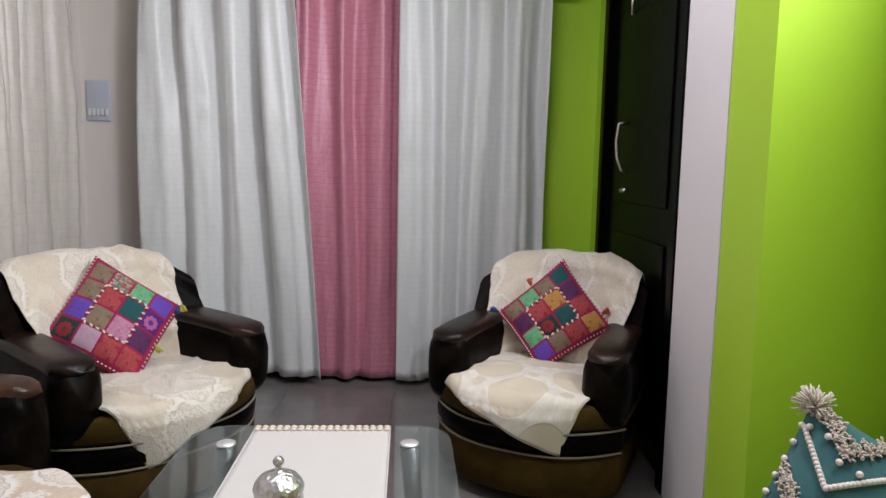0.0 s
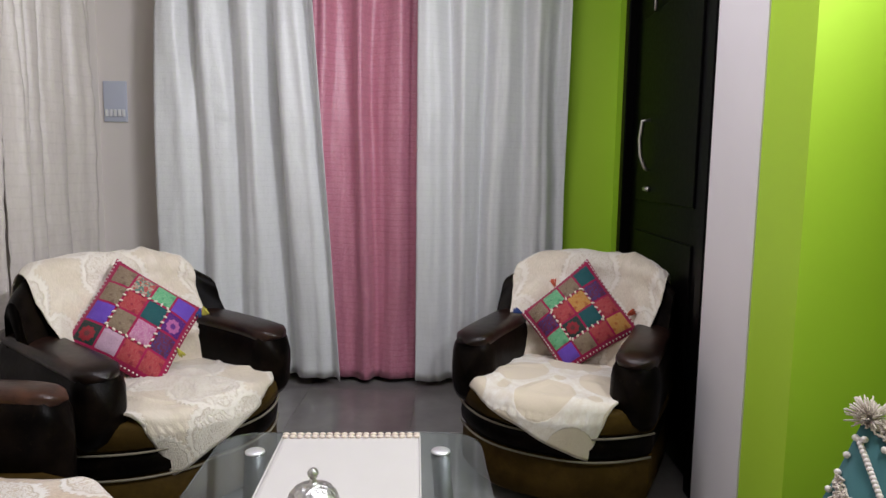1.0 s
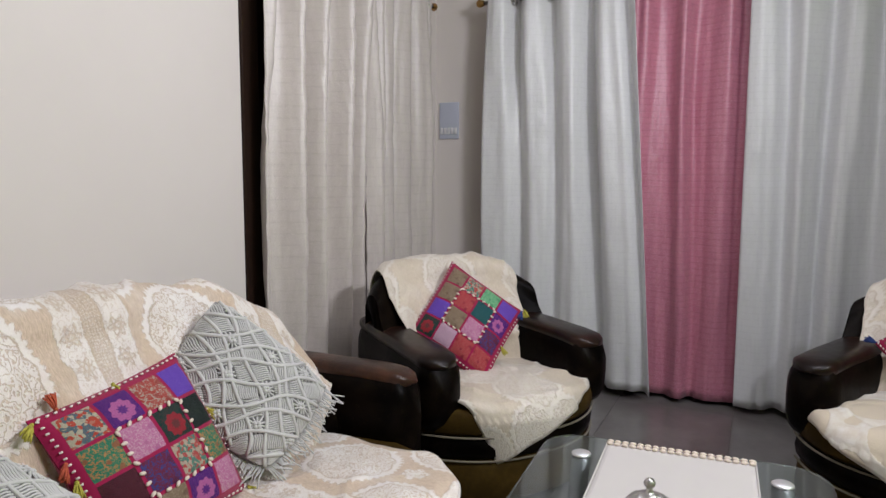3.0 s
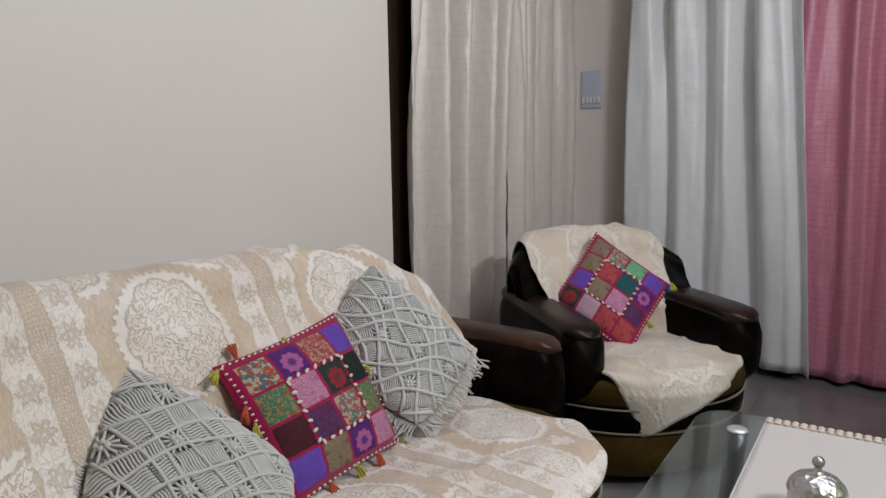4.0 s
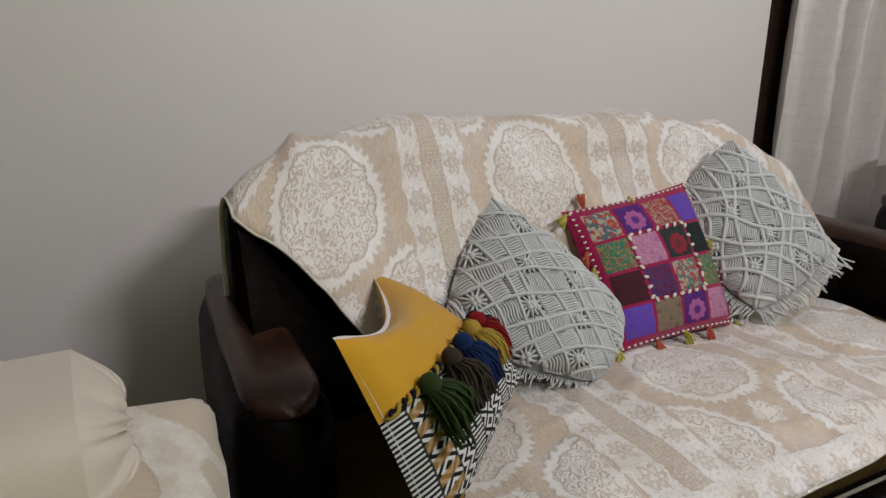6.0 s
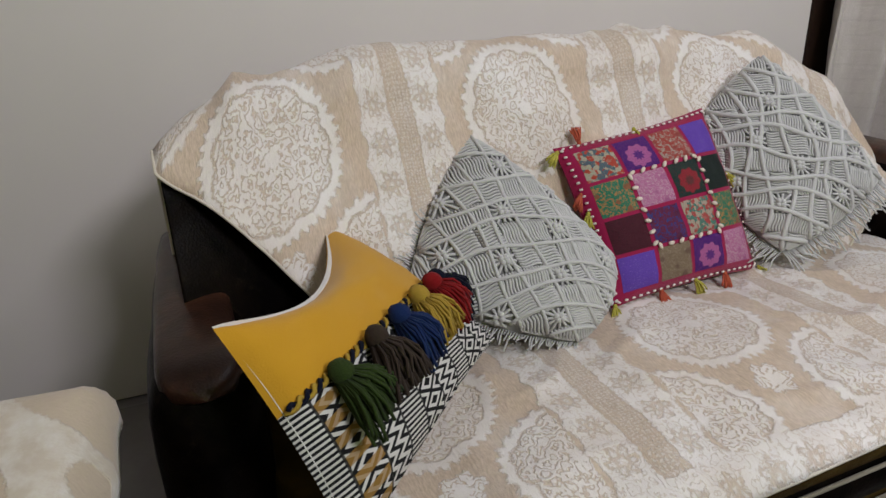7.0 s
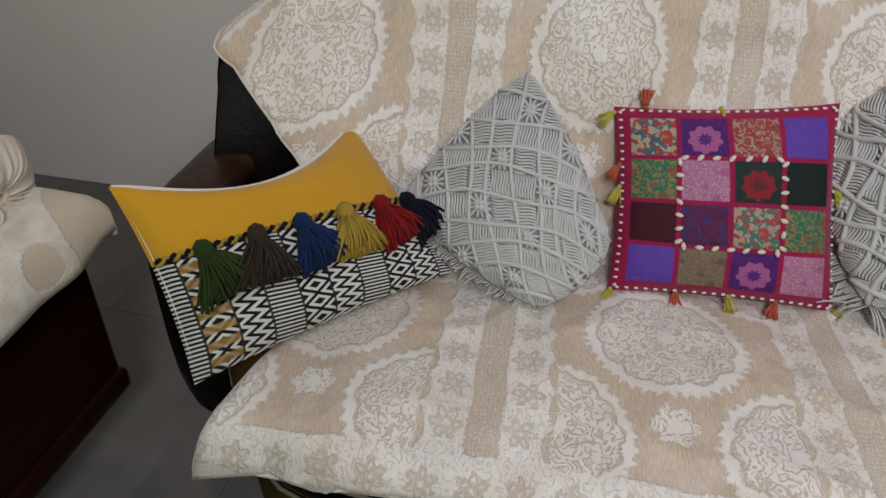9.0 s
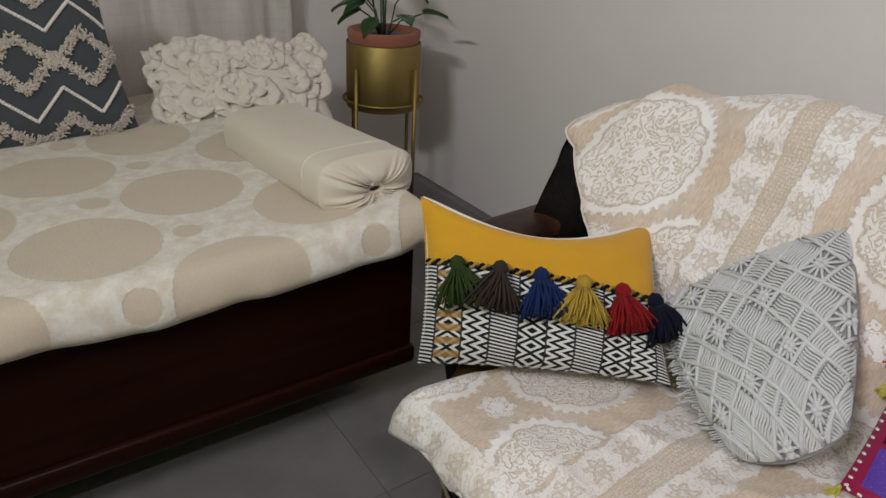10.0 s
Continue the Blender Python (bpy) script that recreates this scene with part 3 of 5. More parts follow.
def panel_door():
    d = tagged(new("door_1"), "black painted closed door with a chrome pull handle", "door", kind="structure")
    x = XD + 0.03
    for y0, y1, z0, z1 in ((5.0, 5.08, 0, 2.25), (3.775, 3.845, 0, 2.25), (3.845, 5.0, 2.17, 2.25)):
        part("door_frame", box(XD - 0.012, XD + 0.10, y0, y1, z0, z1, 0.006), DOORBLACK, d, smooth=False)
    leaf = part("door_leaf", box(x, x + 0.04, 3.85, 4.995, 0.01, 2.165, 0.004), DOORBLACK, d, smooth=False)
    for z0, z1 in ((0.15, 0.95), (1.1, 2.0)):
        part("panel", box(x - 0.008, x + 0.001, 4.0, 4.84, z0, z1, 0.006), DOORBLACK, leaf, smooth=False)
    y = 4.63
    pts = [(x - 0.012, y, 1.49), (x - 0.05, y, 1.485), (x - 0.055, y + 0.02, 1.40), (x - 0.05, y + 0.012, 1.32), (x - 0.03, y, 1.26), (x - 0.012, y, 1.25)]
    part("door_handle", tube(pts, 0.009, 8), STEEL, leaf, "chrome pull handle")
    part("latch", tube([(x - 0.015, y - 0.03, 1.16), (x - 0.018, y + 0.03, 1.16)], 0.012, 8), STEEL, leaf, "small chrome latch")
    part("latch", tube([(x - 0.015, y - 0.01, 2.0), (x - 0.018, y - 0.01, 2.12)], 0.008, 8), STEEL, leaf, "chrome tower bolt")


panel_door()


def openings():
    w = tagged(new("window_1"), "dark night window behind the long curtains", "window", kind="structure")
    part("pane", box(-0.5, 0.36, WALL_B + 0.07, WALL_B + 0.08, 0.05, 2.38), NIGHT, w, smooth=False)
    part("pane", box(0.40, 1.24, WALL_B + 0.075, WALL_B + 0.085, 0.05, 2.38), NIGHT, w, smooth=False)
    for b in ((-0.55, -0.5, 0, 2.42), (1.23, 1.28, 0, 2.42), (0.35, 0.41, 0.05, 2.38), (-0.5, 1.23, 2.37, 2.42), (-0.5, 1.23, 0, 0.05)):
        part("window_frame", box(b[0], b[1], WALL_B + 0.04, WALL_B + 0.10, b[2], b[3], 0.004), DARKWOOD, w, smooth=False)
    d = tagged(new("door_2"), "dark wooden door frame half hidden by curtains", "door", kind="structure")
    for b in ((3.43, 3.53, 0, 2.42), (4.85, 4.95, 0, 2.42), (3.53, 4.85, 2.32, 2.42)):
        part("door_frame", box(WALL_L - 0.13, WALL_L + 0.012, b[0], b[1], b[2], b[3], 0.005), DARKWOOD, d, smooth=False)
    part("door_leaf", box(WALL_L - 0.12, WALL_L - 0.08, 3.53, 4.85, 0.01, 2.32), DARKWOOD, d, smooth=False)


openings()


# ---- curtains ----
ROD_Z = 2.266


def curtain(name, start, end, folds, material, label, group, z0=0.04, amp=0.045, flare=0.0, seed=1.0, out=(0, -1), lean=0.0, gather=0.0):
    """A hanging panel from start to end (x, y), pleated on a rod, with eyelets at its head."""
    a, b = Vector((*start, 0)), Vector((*end, 0))
    run = b - a
    length = run.length
    side = Vector((*out, 0))
    top = ROD_Z + 0.055
    mid = (a + b) / 2
    th = thing(name, Matrix.Translation((mid.x, mid.y, 0)), label, "curtain", group)
    cloth_len = length * 1.7

    def fn(s, h):
        z = top + (z0 - top) * h
        ph = 2 * math.pi * folds * (s + (0.10 * wob(s * 3, h * 1.1, seed) + 0.03 * wob(s * 7, 0.4 * h, seed)) * min(1, h * 3))
        w = math.sin(ph + 0.55 * math.sin(ph + seed)) + (0.10 * math.sin(2.6 * ph + seed) + 0.04 * math.sin(4.3 * ph + 2 * seed)) * min(1, h * 4)
        aa = amp * (1 + 0.9 * wob(s * 3.3, h * 1.2, seed + 5) * min(1, h * 3)) * (1 - 0.25 * h)
        off = aa * w + 0.020 * wob(s * 7, h * 3, seed + 9) * h + 0.012 * wob(s * 26, h * 5, seed + 3) * h
        e = max(0.0, 1 - s / 0.07)
        off = off * (1 - e) + 0.6 * amp * e
        if gather > 0:
            e = max(0.0, 1 - (1 - s) / 0.08)
            off = off * (1 - e) + 0.5 * amp * e
        if lean > 0:
            off += 0.09 * max(0.0, (s - 0.82) / 0.18)
        crease = 0.007 * wob(s * 5, h * 40, seed + 2) + 0.004 * wob(s * 30, h * 55, seed)
        p = a + run * (s + (s - 0.5) * flare * h + lean * h * h * (1 - s) - gather * max(0.0, h - 0.35) * s) - mid
        p = p + side * (off + crease)
        return (p.x, p.y, z + 0.012 * wob(s * 4, 1.0, seed) * h)

    bm = grid(fn, int(folds * 16), 44, lambda s, h: (s * cloth_len, (1 - h) * 2.28))
    part("cloth", thicken(bm, 0.003), material, th)
    ring = lathe([(0.019, -0.003), (0.030, -0.003), (0.030, 0.003), (0.019, 0.003), (0.019, -0.003)], 14)
    first = None
    turn = run.to_track_quat("Z", "Y").to_matrix().to_4x4()
    for k in range(int(folds * 2)):
        s = (k + 0.5) / (folds * 2)
        p = a + run * s - mid
        m = Matrix.Translation((p.x, p.y, ROD_Z)) @ turn
        if first is None:
            first = part("eyelet", ring, STEEL, th, "steel eyelet ring")
            first.matrix_basis = m
        else:
            share("eyelet", first, m, th)
    return th


def curtain_rod(a, b, label):
    th = thing("curtain_rod", Matrix.Translation((a[0], a[1], ROD_Z)), label, "curtain rod")
    d = Vector((b[0] - a[0], b[1] - a[1], 0))
    part("rod", tube([(0, 0, 0), d], 0.0125, 10), STEEL, th)
    turn = d.to_track_quat("Z", "Y").to_matrix().to_4x4()
    knob = part("finial", lathe([(0.001, -0.05), (0.017, -0.045), (0.024, -0.03), (0.019, -0.012), (0.015, 0.0)], 14), BRASS, th, "brass finial")
    knob.matrix_basis = turn
    share("finial", knob, Matrix.Translation(d) @ turn @ pose(0, 0, 0, 180), th)


curtain_rod((-0.95, 5.10), (1.40, 5.10), "steel curtain rod with brass finials on the far wall")
curtain_rod((-1.262, 3.36), (-1.262, 5.03), "steel curtain rod over the doorway")
curtain("curtain", (-0.905, 5.09), (-0.065, 5.09), 4, CURTAIN_W, "long white satin eyelet curtain with soft folds", "window curtains", 0.05, 0.060, 0.36, 1.0, lean=0.18)
curtain("curtain", (-0.075, 5.125), (0.545, 5.125), 3, CURTAIN_P, "long pink satin eyelet curtain with woven dashes", "window curtains", 0.03, 0.046, -0.06, 4.0)
curtain("curtain", (0.50, 5.09), (1.33, 5.09), 4, CURTAIN_W, "long white satin eyelet curtain with soft folds", "window curtains", 0.04, 0.060, -0.01, 7.0)
curtain("curtain", (-1.262, 3.45), (-1.262, 4.40), 5, CURTAIN_C, "long beige satin eyelet curtain at the doorway", "doorway curtains", 0.05, 0.066, 0.08, 11.0, out=(1, 0), gather=0.17)
curtain("curtain", (-1.275, 4.24), (-1.262, 4.99), 4, CURTAIN_C, "long beige satin eyelet curtain at the doorway", "doorway curtains", 0.05, 0.050, 0.02, 15.0, out=(1, 0))
curtain("curtain", (1.45, -0.33), (0.35, -0.33), 5, CURTAIN_C, "beige satin curtain behind the divan", "divan curtains", 0.10, 0.03, 0.0, 21.0, out=(0, 1))
curtain("curtain", (0.35, -0.33), (-0.62, -0.33), 4, CURTAIN_C, "beige satin curtain behind the divan", "divan curtains", 0.10, 0.03, 0.0, 25.0, out=(0, 1))
curtain_rod((1.5, -0.33), (-0.66, -0.33), "steel curtain rod behind the divan")


def switch_board():
    th = thing("switch_board", Matrix.Translation((-1.235, WALL_B, 1.6)), "pale blue switch plate with a row of white switches", "switch")
    part("plate", box(-0.075, 0.06, -0.012, 0.0, -0.115, 0.115, 0.004), PLATE, th)
    for k in range(5):
        part("switch", box(-0.064 + k * 0.024, -0.046 + k * 0.024, -0.02, -0.011, -0.085, -0.045, 0.002), SWITCH, th)


switch_board()


def tube_fixture(m, label, length):
    th = thing("tube_light", m, label, "lamp")
    part("housing", box(-length / 2, length / 2, -0.02, 0.0, -0.03, 0.03, 0.006), SWITCH, th)
    part("tube", tube([(-length / 2 + 0.02, -0.035, 0), (length / 2 - 0.02, -0.035, 0)], 0.013, 10), LAMPM, th, "lit white tube")


tube_fixture(pose(WALL_R, 2.35, 2.48, 0, 0, -90), "white tube light on the green wall", 0.6)
tube_fixture(pose(0.60, 3.35, ROOF - 0.001, 90, 0, 0), "white tube light under the ceiling", 0.95)


# ---- upholstery ----
class Seat:
    """A barrel seat: w half width, f front, h height of the back; it faces its own -y."""

    def __init__(self, w, f, h, bow, name, m, label, category, arm=0.175, rise=0.05, power=2.6, af=None, low=0.32, drop=None, wrap=0.20, rim=0.405, trim=0.03):
        self.w, self.f, self.h, self.bow, self.arm, self.rise, self.power = w, f, h, bow, arm, rise, power
        self.af, self.low, self.drop, self.wrap, self.rim, self.trim = af, low, drop, wrap, rim, trim
        self.m = m
        self.th = thing(name, m, label, category)
        self.build()

    def front(self, x):
        return min(0.05, -self.f + self.bow * abs(x / self.w) ** self.power)

    def outline(self, inset, n=26):
        w, pts = self.w - inset, []
        for i in range(n + 1):
            x = w * math.sin(math.pi * (i / n - 0.5))
            pts.append((x, self.front(x) + inset))
        back = 0.36 - inset
        pts += [(w, 0.1), (w * 0.97, 0.26), (w * 0.90, back), (w * 0.4, back + 0.02), (-w * 0.4, back + 0.02), (-w * 0.90, back), (-w * 0.97, 0.26), (-w, 0.1)]
        return pts

    def band(self, name, z0, z1, material, inset, label=""):
        levels = [(0.012, z0), (0.0, z0 + 0.012), (-0.006, (z0 + z1) / 2), (0.0, z1 - 0.012), (0.012, z1)]
        bm = bmesh.new()
        rings = [[bm.verts.new((x, y, z)) for x, y in self.outline(inset + d)] for d, z in levels]
        n = len(rings[0])
        for a, b in zip(rings, rings[1:]):
            for j in range(n):
                bm.faces.new((a[j], a[(j + 1) % n], b[(j + 1) % n], b[j]))
        bm.faces.new(rings[0][::-1])
        bm.faces.new(rings[-1])
        part(name, bm, material, self.th, label)

    def top(self, x):
        k = abs(x) / self.w
        if self.drop:
            c, p = self.drop[x > 0]
            return self.h - min(0.40, c * k ** p)
        return self.h - self.rise * k ** 2.2 - 0.30 * max(0.0, k - 0.62) ** 1.3 * (1 if k > 0.62 else 0)

    def profile(self, x, s, drape=False):
        """The back's section at x: s from 0 (seat, in front) over the ridge (0.55) to 1 (outside, low)."""
        ht = self.top(x) - 0.36
        k = abs(x) / self.w
        fwd = -self.wrap * k ** 3.5 * (1.0 if s > 0.45 else (1.3 - 0.3 * s / 0.45 if drape else 0.4 + 0.6 * s / 0.45))
        if s < 0.45:
            q = s / 0.45
            y, z = 0.075 + 0.20 * q + 0.045 * math.sin(math.pi * q) * -1, 0.36 + (ht - 0.075) * q
        elif s < 0.65:
            t = math.pi * (1 - (s - 0.45) / 0.2)
            y, z = 0.35 + 0.075 * math.cos(t), 0.36 + ht - 0.075 + 0.075 * math.sin(t)
        else:
            q = (s - 0.65) / 0.35
            y, z = 0.425 - 0.03 * q, 0.36 + (ht - 0.075) * (1 - q) - 0.16 * q
        return y + fwd, z

    def build(self):
        th, w = self.th, self.w
        self.band("base_band", 0.05, 0.215, OCHRE, 0.03, "olive ochre lower band")
        self.band("seat_band", 0.222, 0.305, LEATHER, 0.022, "dark brown middle band")
        self.band("seat_rim", 0.312, self.rim, OCHRE, 0.014, "olive ochre upper band")
        for z, ins in ((0.218, 0.022), (0.308, 0.014)):
            pts = self.outline(ins)[:27]
            part("piping", tube([(x, y - 0.003, z) for x, y in pts], 0.0042, 6), PIPING, th, "cream piping")
        wb = w - self.trim

        def back(a, b):
            x = wb * math.sin(math.pi * (a - 0.5))
            y, z = self.profile(x, b)
            return (x, y + 0.006 * wob(x * 5, z * 5, 1.0), z + 0.004 * wob(x * 7, z * 7, 2.0))

        bm = grid(back, 34, 30)
        bmesh.ops.holes_fill(bm, edges=[e for e in bm.edges if e.is_boundary])
        part("backrest", bm, LEATHER, th)
        for sgn in (-1, 1):
            cx = sgn * (w - self.arm / 2 + 0.005)
            yf = self.af or -self.f + 0.10

            def arm(a, b, pad=False):
                t = 2 * math.pi * b
                q = 1 - a
                y = yf + (0.34 - yf) * q
                fat = min(1.0, (max(0.0, a and (y - yf)) / 0.06 + 0.001)) ** 0.45 if a > 0.5 else 1.0
                c, s_ = math.cos(t), math.sin(t)
                px = math.copysign(abs(c) ** 0.62, c) * (self.arm / 2) * fat * ((0.74 if self.drop else 0.86) if pad else 1.0)
                hz = 0.135 if not pad else 0.030
                pz = math.copysign(abs(s_) ** 0.6, s_) * hz * fat
                if not pad and s_ < 0:
                    pz *= (0.455 - self.low) / 0.135
                zc = (0.455 if not pad else 0.580) + 0.02 * q
                return (cx + px + sgn * -0.03 * q * q + 0.004 * wob(y * 6, pz * 12, sgn), y + (0.0 if not pad else 0.012), zc + pz - (0.010 * max(0.0, a - 0.8) / 0.2 if pad else 0.0))

            for nm, pad, mt, lb in (("arm", False, LEATHER, ""), ("arm_pad", True, ARMPAD if self.drop else CHAIRPAD, "russet leather arm pad")):
                bm = grid(lambda a, b: arm(a, b, pad), 22, 22, close=True)
                bmesh.ops.holes_fill(bm, edges=[e for e in bm.edges if e.is_boundary])
                bmesh.ops.recalc_face_normals(bm, faces=bm.faces[:])
                part(nm, bm, mt, th, lb)
        for x in (-w * 0.6, w * 0.6):
            for y in (-self.f * 0.5, 0.25):
                part("foot", tube([(x, y, 0.0), (x, y, 0.06)], 0.022, 10), STEEL, th, "small metal foot")

    def back_cover(self, name, label, xl, xr, material, u0=0.0, s0=0.02, s1=0.80, group="", v0=0.0, vk=1.0):
        """A cloth over the back from edges xl(q), xr(q): q runs from the seat (0) to behind the ridge (1)."""
        th = new(name)

        def fn(a, b):
            q = b
            s = s0 + (s1 - s0) * q
            x = xl(q) + (xr(q) - xl(q)) * a
            y, z = self.profile(max(-self.w + 0.035, min(self.w - 0.035, x)), s, True)
            lift = 0.013 + 0.011 * wob(x * 5, q * 4, 3.0) + 0.016 * abs(wob(x * 3.1 + q, q * 2.2, 8.0)) + 0.004 * wob(x * 19, q * 13, 5.0) + 0.017 * max(0.0, 1 - abs(wob(x * 2.2 + 0.8 * q, q * 1.6 - x, 12.0)) * 6) + 0.011 * max(0.0, 1 - abs(wob(x * 4.2 - 1.3 * q, q * 3.1 + x, 22.0)) * 8)
            if s < 0.45:
                return (x, y - lift, z + lift * 0.4)
            if s < 0.65:
                t = math.pi * (1 - (s - 0.45) / 0.2)
                return (x, y + lift * math.cos(t), z + lift * math.sin(t) + 0.2 * lift)
            return (x, y + lift, z)

        def uvfn(a, b):
            s = s0 + (s1 - s0) * b
            return (u0 + 0.096 + 1.2 * (0.55 - s), (xl(b) + (xr(b) - xl(b)) * a) * vk + v0)

        bm = thicken(grid(fn, 100, 60, uvfn), 0.005)
        ob = part(name, bm, material)
        bpy.data.objects.remove(th)
        ob.matrix_world = self.m
        for a in (0.0, 1.0):
            part("hem", tube([fn(a, k / 40) for k in range(41)], 0.0028, 5), PALEHEM, ob, "stitched ivory hem")
        return tagged(ob, label, "cover", group)

    def seat_cover(self, name, label, xl, xr, hang, material, u0=0.565, group="", z=0.425, corner=False, slant=(0.0, 0.0), flare=0.0):
        """A cloth on the seat from the back to the front edge and hang(q) down over it; q runs across."""
        y0 = 0.09

        def place(a, b):
            x = xl + (xr - xl) * a - flare * (1 - a) ** 3 * b * b
            yf = self.front(max(-self.w * 0.97, min(self.w * 0.97, x))) - 0.008
            if corner and x < 0:
                yf = min(yf, -self.f + 0.035)
            flat = (y0 - yf) - 0.05
            total = flat + 0.08 + hang(a)
            return x, yf, flat, b * total, total

        def fn(a, b):
            x, yf, flat, d, total = place(a, b)
            lift = 0.006 * wob(x * 6, d * 6, 4.0) + 0.004 * wob(x * 15, d * 9, 6.0) + 0.011 * max(0.0, 1 - abs(wob(x * 2.0 + d, d * 2.4 - x, 14.0)) * 7) + 0.008 * max(0.0, 1 - abs(wob(x * 4.6 - d, d * 4.4 + x, 24.0)) * 8)
            dome = 0.022 * math.sin(math.pi * min(1, d / (flat + 0.05))) * (1 - (2 * a - 1) ** 4)
            if d < flat:
                return (x, y0 - d, z + dome + lift)
            e = d - flat
            fall = e / max(0.001, total - flat)
            x += (slant[0] * (1 - a) ** 2 + slant[1] * a * a) * fall
            if e < 0.08:
                t = e / 0.08 * math.pi / 2
                return (x, y0 - flat - 0.05 * math.sin(t), z - 0.05 * (1 - math.cos(t)) + lift + dome)
            return (x + 0.006 * wob(x * 9, e * 9, 7.0), y0 - flat - 0.05 - 0.010 - 0.012 * wob(x * 8, 1.0, 3.0) * (e - 0.08) / 0.1, z - 0.05 - (e - 0.08) + 0.006 * wob(x * 7, 0, 2))

        def uvfn(a, b):
            x, yf, flat, d, total = place(a, b)
            return (u0 + d, x)

        ob = part(name, thicken(grid(fn, 96, 64, uvfn), 0.005), material)
        ob.matrix_world = self.m
        part("hem", tube([fn(0.0, k / 30) for k in range(31)] + [fn(k / 30, 1.0) for k in range(1, 31)] + [fn(1.0, 1 - k / 30) for k in range(1, 31)], 0.0045, 5), PALEHEM, ob, "stitched ivory hem")
        return tagged(ob, label, "cover", group)


SOFA_M = pose(-0.60, 2.24, 0, 0, 0, 92.5)
sofa = Seat(1.01, 0.545, 0.93, 1.05, "sofa", SOFA_M, "dark brown leatherette three-seat sofa with olive bands", "sofa", 0.17, 0.05, 7.0, -0.25, 0.03, ((0.20, 8.5), (0.612, 4.3)), 0.28, 0.385, 0.075)
sofa.back_cover("sofa_back_cover", "beige chenille throw with white lace medallions over the sofa back", lambda q: -0.60 - 0.34 * min(1, q / 0.62), lambda q: 0.64 + 0.25 * min(1, q / 0.6), THROW, u0=0.096, v0=0.186, vk=1.07)
sofa.seat_cover("sofa_seat_cover", "beige chenille throw with white lace medallions on the sofa seat", -0.67, 0.78, lambda q: -0.032 + 0.10 * (1 - q) ** 7, THROW, corner=True, z=0.392, flare=0.12)

CHAIR_L = pose(-0.47, 3.86, 0, 0, 0, 54)
chair_l = Seat(0.43, 0.47, 0.855, 0.22, "armchair", CHAIR_L, "dark brown leatherette barrel armchair beside the sofa, cream covered", "armchair")
CHAIR_R = pose(1.205, 4.06, 0, 0, 0, -26)
chair_r = Seat(0.40, 0.47, 0.855, 0.22, "armchair", CHAIR_R, "dark brown leatherette barrel armchair beside the black door, cream covered", "armchair")
for ch, tip, cover, words, xs, slant in (
        (chair_l, lambda q: -0.03 + 0.20 * max(0, 1 - q / 0.9) ** 1.1, CHAIRCOVER, "cream damask cover with a hanging tip on the armchair seat", (-0.29, 0.31), (0.12, -0.02)),
        (chair_r, lambda q: -0.02 + 0.17 * q ** 1.4, OVALCOVER, "white lace cover with beige ovals on the armchair seat", (-0.33, 0.27), (0.02, -0.09))):
    ch.back_cover("chair_back_cover", "cream damask cover draped over the armchair back", lambda q: -0.25 - 0.08 * min(1, q / 0.6), lambda q: 0.25 + 0.08 * min(1, q / 0.6), CHAIRCOVER, group="armchair covers")
    ch.seat_cover("chair_seat_cover", words, *xs, tip, cover, group="armchair covers", slant=slant)


# ---- cushions ----
def pillow_fn(w, h, t, pinch=0.06, puff=0.55, sag=None, quad=None, soft=(0, 0, 0, 0)):
    """front(u, v, lift) of a stuffed cushion, u and v from -1 to 1."""

    def fn(u, v, lift=0.0, back=False):
        x = u * w / 2 * (1 - pinch * (1 - v * v) * abs(u) ** 3)
        y = v * h / 2 * (1 - pinch * (1 - u * u) * abs(v) ** 3)
        z = t / 2 * max(0.0, (1 - abs(u) ** 2.4)) ** puff * max(0.0, (1 - abs(v) ** 2.4)) ** puff
        flex = 0.0
        z = z * (1 + 0.10 * wob(u * 2, v * 2, w * 9)) + 0.004 * wob(u * 5, v * 5, h * 7) * (1 - max(abs(u), abs(v)) ** 6)
        if quad:
            p, q = x / w + 0.5, y / h + 0.5
            tl_, tr_, br_, bl_ = quad
            x, y, flex = ((1 - q) * ((1 - p) * bl_[i] + p * br_[i]) + q * ((1 - p) * tl_[i] + p * tr_[i]) for i in (0, 1, 2))
            pull = 1.0
            for k, (su, sv) in zip(soft, ((-1, 1), (1, 1), (1, -1), (-1, -1))):
                pull -= k * max(0.0, (1 + su * u) * (1 + sv * v) / 4) ** 2.2
            x, y = x * pull, y * pull
        if sag:
            x, y, z = sag(u, v, x, y, z)
        return Vector((x, y, flex - z - 0.002 if back else flex + z + lift))

    return fn


def pillow_body(name, fn, material, th, n=30, back_material=None, uvs=None, label=""):
    def sheet(back):
        return grid(lambda a, b: fn(2 * a - 1, 2 * b - 1, 0.0, back), n, n, uvs or (lambda a, b: (a, b)), flip=back)

    part(name, sheet(False), material, th, label)
    part("back_cloth", sheet(True), back_material or material, th)


